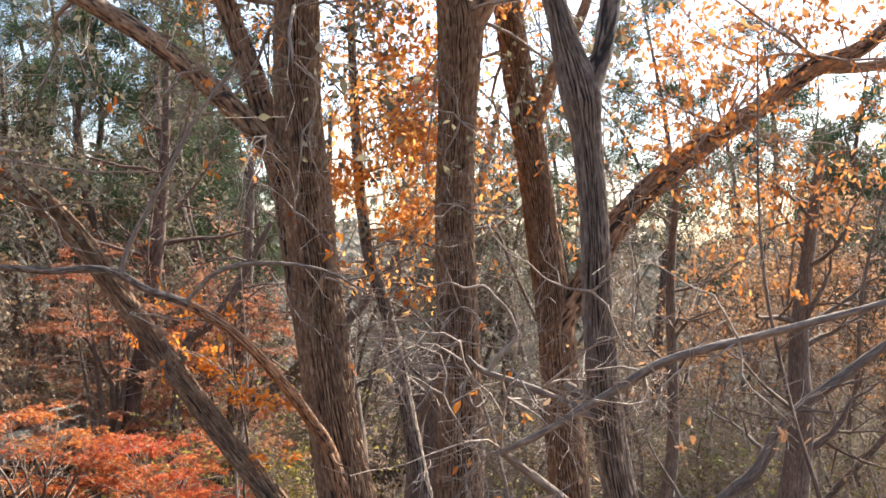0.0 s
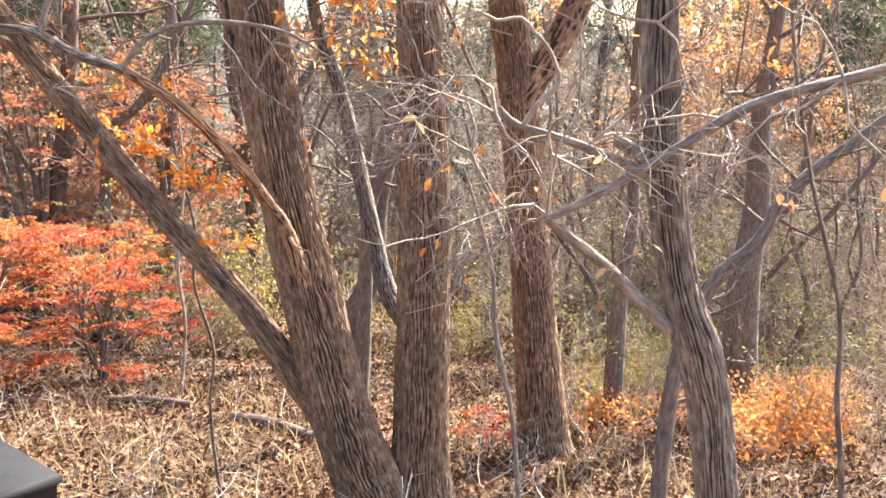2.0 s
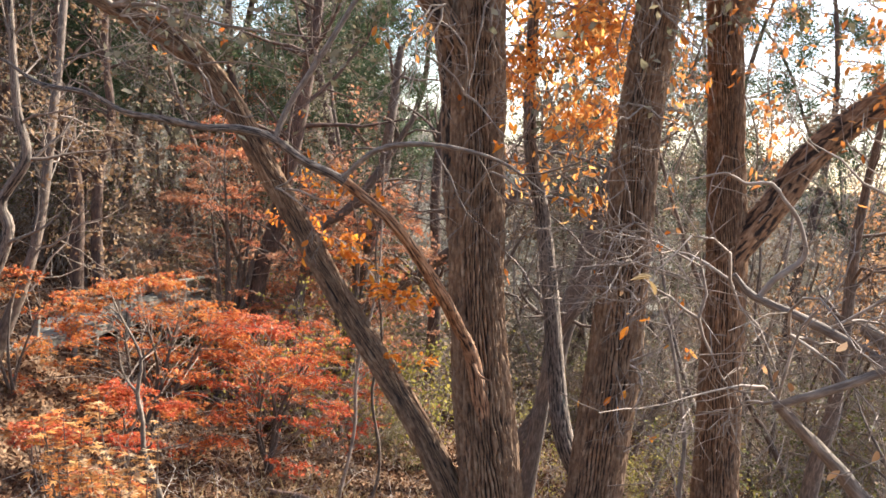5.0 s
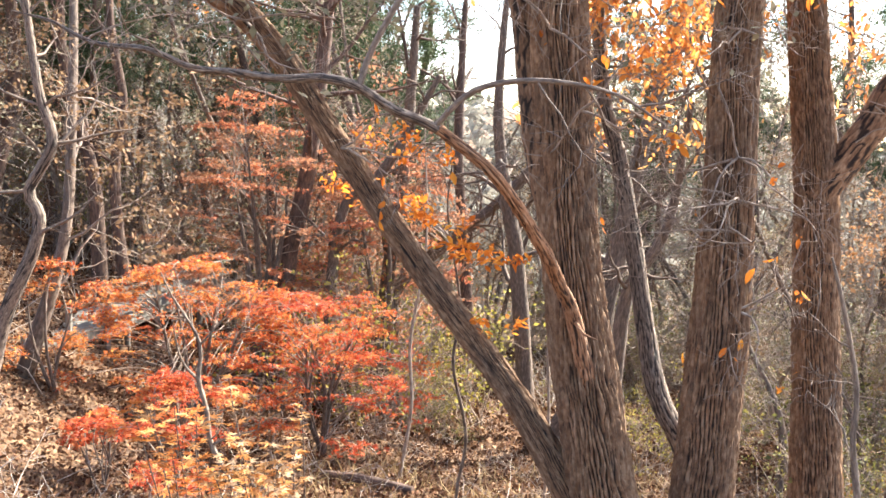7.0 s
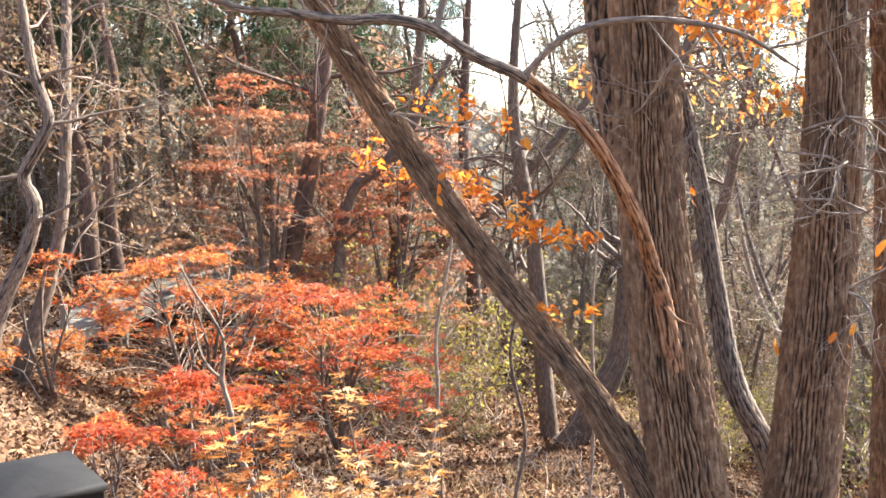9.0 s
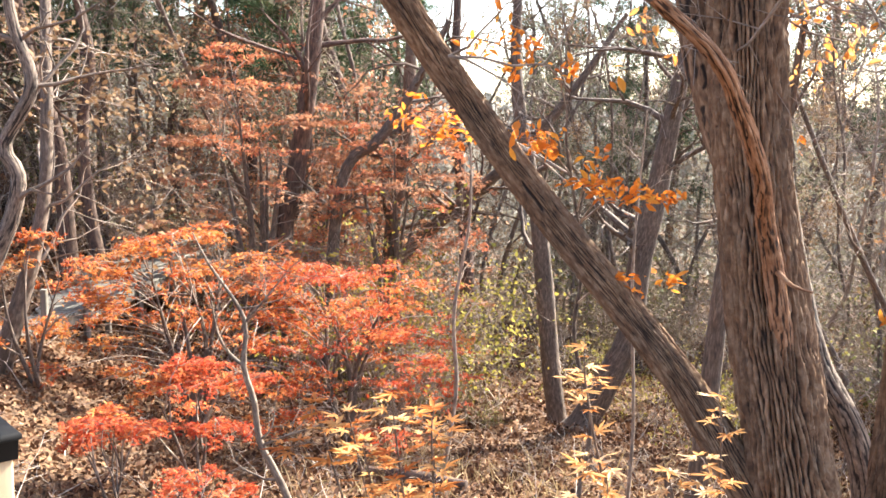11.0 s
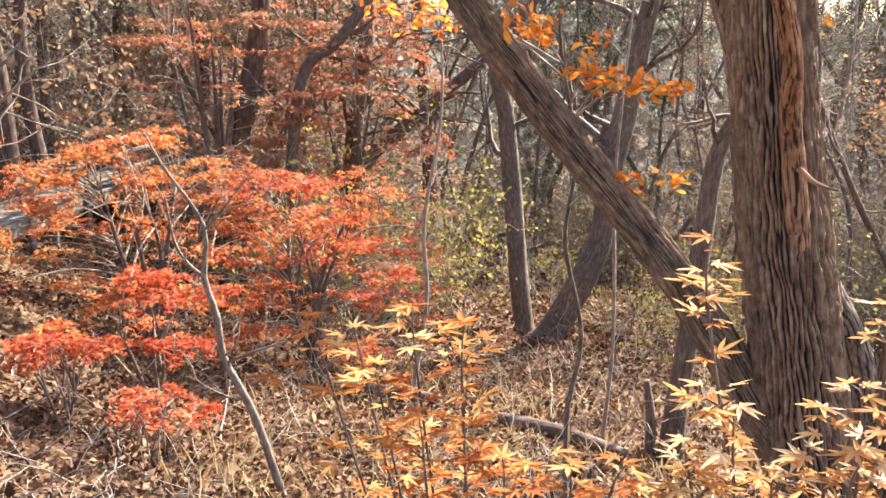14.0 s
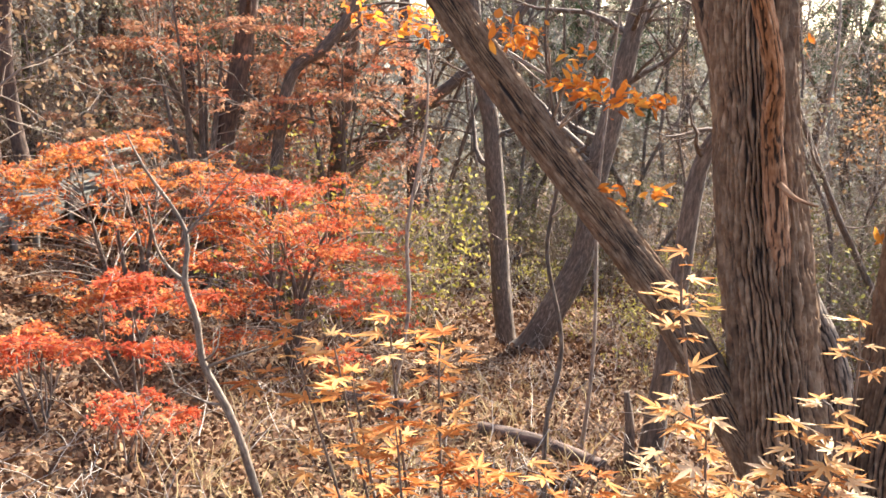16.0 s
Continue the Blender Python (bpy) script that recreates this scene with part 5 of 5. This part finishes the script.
# ---- the walkway ----
def box(g, x0, y0, z0, x1, y1, z1, m=None, bevel=0.006):
    """A timber with its long edges eased."""
    b = bevel
    xs = [(x0 + b, y0), (x1 - b, y0), (x1, y0 + b), (x1, y1 - b), (x1 - b, y1), (x0 + b, y1), (x0, y1 - b), (x0, y0 + b)]
    v = [(x, y, z) for z in (z0, z1) for x, y in xs]
    v = np.array(v, float)
    if m is not None:
        v = np.array([m @ Vector(p) for p in v])
    g.add(v, [(i, (i + 1) % 8, 8 + (i + 1) % 8, 8 + i) for i in range(8)])
    g.add(v, [(0, 7, 6, 5), (0, 5, 4, 1), (1, 4, 3, 2), (8, 13, 14, 15), (8, 9, 12, 13), (9, 10, 11, 12)])


WAY = unit(np.array([-0.70, 0.714, 0.0]))           # the way that the steps run
SIDE = np.array([WAY[1], -WAY[0], 0.0])             # towards the rail
HEAD = math.degrees(math.atan2(WAY[1], WAY[0]))
# posts: place on the walkway's outer edge and height of the cap's brim
POSTS = [((-0.79, 1.685), 0.855), ((-2.875, 3.69), 0.25), ((-3.94, 4.86), -0.11)]


def step_drop(i):
    return -max(0.0, min(i, 7) * 0.182 + 0.055) if i >= 0 else 0.0


def rail_post(p, top):
    t = thing("railing_post", (p[0], p[1], top), "square tan timber post with a low dark cap", "railing post", "railing posts")
    t.rotation_euler[2] = radians(HEAD)
    g = Geo()
    box(g, -0.058, -0.058, float(ground_z(p[0], p[1])) - top - 0.1, 0.058, 0.058, -0.03)
    part("post", g, tan_timber, t, smooth=False)
    g = Geo()
    h = 0.067
    ring = lambda s, z: [(-s, -s, z), (s, -s, z), (s, s, z), (-s, s, z)]
    v = np.array(ring(h - 0.005, -0.040) + ring(h - 0.004, -0.013) + ring(h, -0.010) + ring(h, -0.004) + ring(h - 0.004, 0.0) + ring(0.012, 0.010))
    f = [(a * 4 + i, a * 4 + (i + 1) % 4, a * 4 + 4 + (i + 1) % 4, a * 4 + 4 + i) for a in range(5) for i in range(4)] + [(20, 21, 22, 23), (3, 2, 1, 0)]
    g.add(v, f)
    part("cap", g, cap_metal, t, "dark grey cap with a low pyramid top", smooth=False)
    return t


def walkway():
    for p, top in POSTS:
        rail_post(p, top)
    t = thing("timber_steps", (0, 0, 0), "weathered plank steps going down the slope", "steps")
    plank = None
    for i in range(-3, 11):
        c = WAY * (i * 0.70 + 0.2)
        for k in range(5):
            o = c + WAY * (k * 0.138)
            if plank is None:
                g = Geo()
                box(g, -0.066, -0.53, -0.04, 0.066, 0.85, 0.0)
                plank = g.mesh("plank", grey_timber, False)
            ob = new("plank", plank)
            ob.parent = t
            ob.matrix_basis = pose(o[0], o[1], step_drop(i), 0, 0, HEAD)
    for s in (-0.78, 0.46):
        for i in range(-3, 11):
            c = WAY * (i * 0.70 + 0.48) + SIDE * s
            drop = step_drop(i) - 0.042
            g = Geo()
            zb = float(ground_z(c[0], c[1])) - 0.2
            box(g, -0.04, -0.04, zb, 0.04, 0.04, drop, pose(c[0], c[1], 0, 0, 0, HEAD))
            part("leg", g, grey_timber, t, smooth=False)
            g = Geo()
            box(g, -0.35, -0.03, drop - 0.24, 0.35, 0.03, drop, pose(c[0], c[1], 0, 0, 0, HEAD))
            part("joist", g, grey_timber, t, smooth=False)


walkway()


def lower_railing():
    """The rail of the lower walkway, seen through the maple."""
    t = thing("lower_railing", (0, 0, 0), "weathered timber railing of a lower boardwalk", "railing")
    spots = [(-10.21, 27.2), (-10.38, 25.0), (-10.55, 22.8), (-10.72, 20.6)]
    tops = [-2.82, -2.76, -2.75, -2.78]
    for (x, y), z in zip(spots, tops):
        g = Geo()
        box(g, -0.05, -0.05, float(ground_z(x, y)) - z - 0.1, 0.05, 0.05, 0.03, pose(x, y, z, 0, 0, 54))
        part("post", g, grey_timber, t, smooth=False)
    for (a, za), (b, zb) in zip(zip(spots, tops), zip(spots[1:], tops[1:])):
        ln = math.hypot(b[0] - a[0], b[1] - a[1])
        head, tilt = math.degrees(math.atan2(b[1] - a[1], b[0] - a[0])), math.degrees(math.atan2(zb - za, ln))
        for dz in (0.0, -0.36):
            g = Geo()
            box(g, 0.0, -0.06, -0.04, ln, 0.06, 0.0, pose(a[0], a[1], za + dz, 0, -tilt, head))
            part("rail", g, grey_timber, t, smooth=False)


lower_railing()


def lower_boardwalk():
    t = thing("lower_boardwalk", (0, 0, 0), "grey plank boardwalk at the foot of the bank", "boardwalk")
    drift, top = 0.08, -3.45
    plank = None
    for k in range(64):
        y = 15.2 + k * 0.19
        x = -11.65 + drift * (y - 17.7)
        if plank is None:
            g = Geo()
            box(g, -0.66, -0.085, -0.04, 0.66, 0.085, 0.0)
            plank = g.mesh("plank", grey_timber, False)
        ob = new("plank", plank)
        ob.parent = t
        ob.matrix_basis = pose(x, y, top, 0, 0, -math.degrees(math.atan(drift)))
    for dx in (-0.60, 0.60):
        g = Geo()
        box(g, -0.04, 0.0, top - 0.24, 0.04, 12.0, top - 0.042, pose(-11.85 + dx, 15.2, 0, 0, 0, -math.degrees(math.atan(drift))))
        part("joist", g, grey_timber, t, smooth=False)
    for y in (15.6, 18.6, 21.6, 24.6):
        x = -11.65 + drift * (y - 17.7)
        for dx in (-0.6, 0.6):
            g = Geo()
            zb = min(float(ground_z(x + dx, y)), top - 0.3) - 0.2
            box(g, -0.05, -0.05, zb, 0.05, 0.05, top - 0.25, pose(x + dx, y, 0))
            part("leg", g, grey_timber, t, smooth=False)
    for y, up in ((17.8, 0.34), (19.2, 0.62)):
        g = Geo()
        box(g, -0.05, -0.05, -0.24, 0.05, 0.05, up, pose(-10.96 + drift * (y - 17.7), y, top))
        part("edge_post", g, grey_timber, t, smooth=False)


lower_boardwalk()
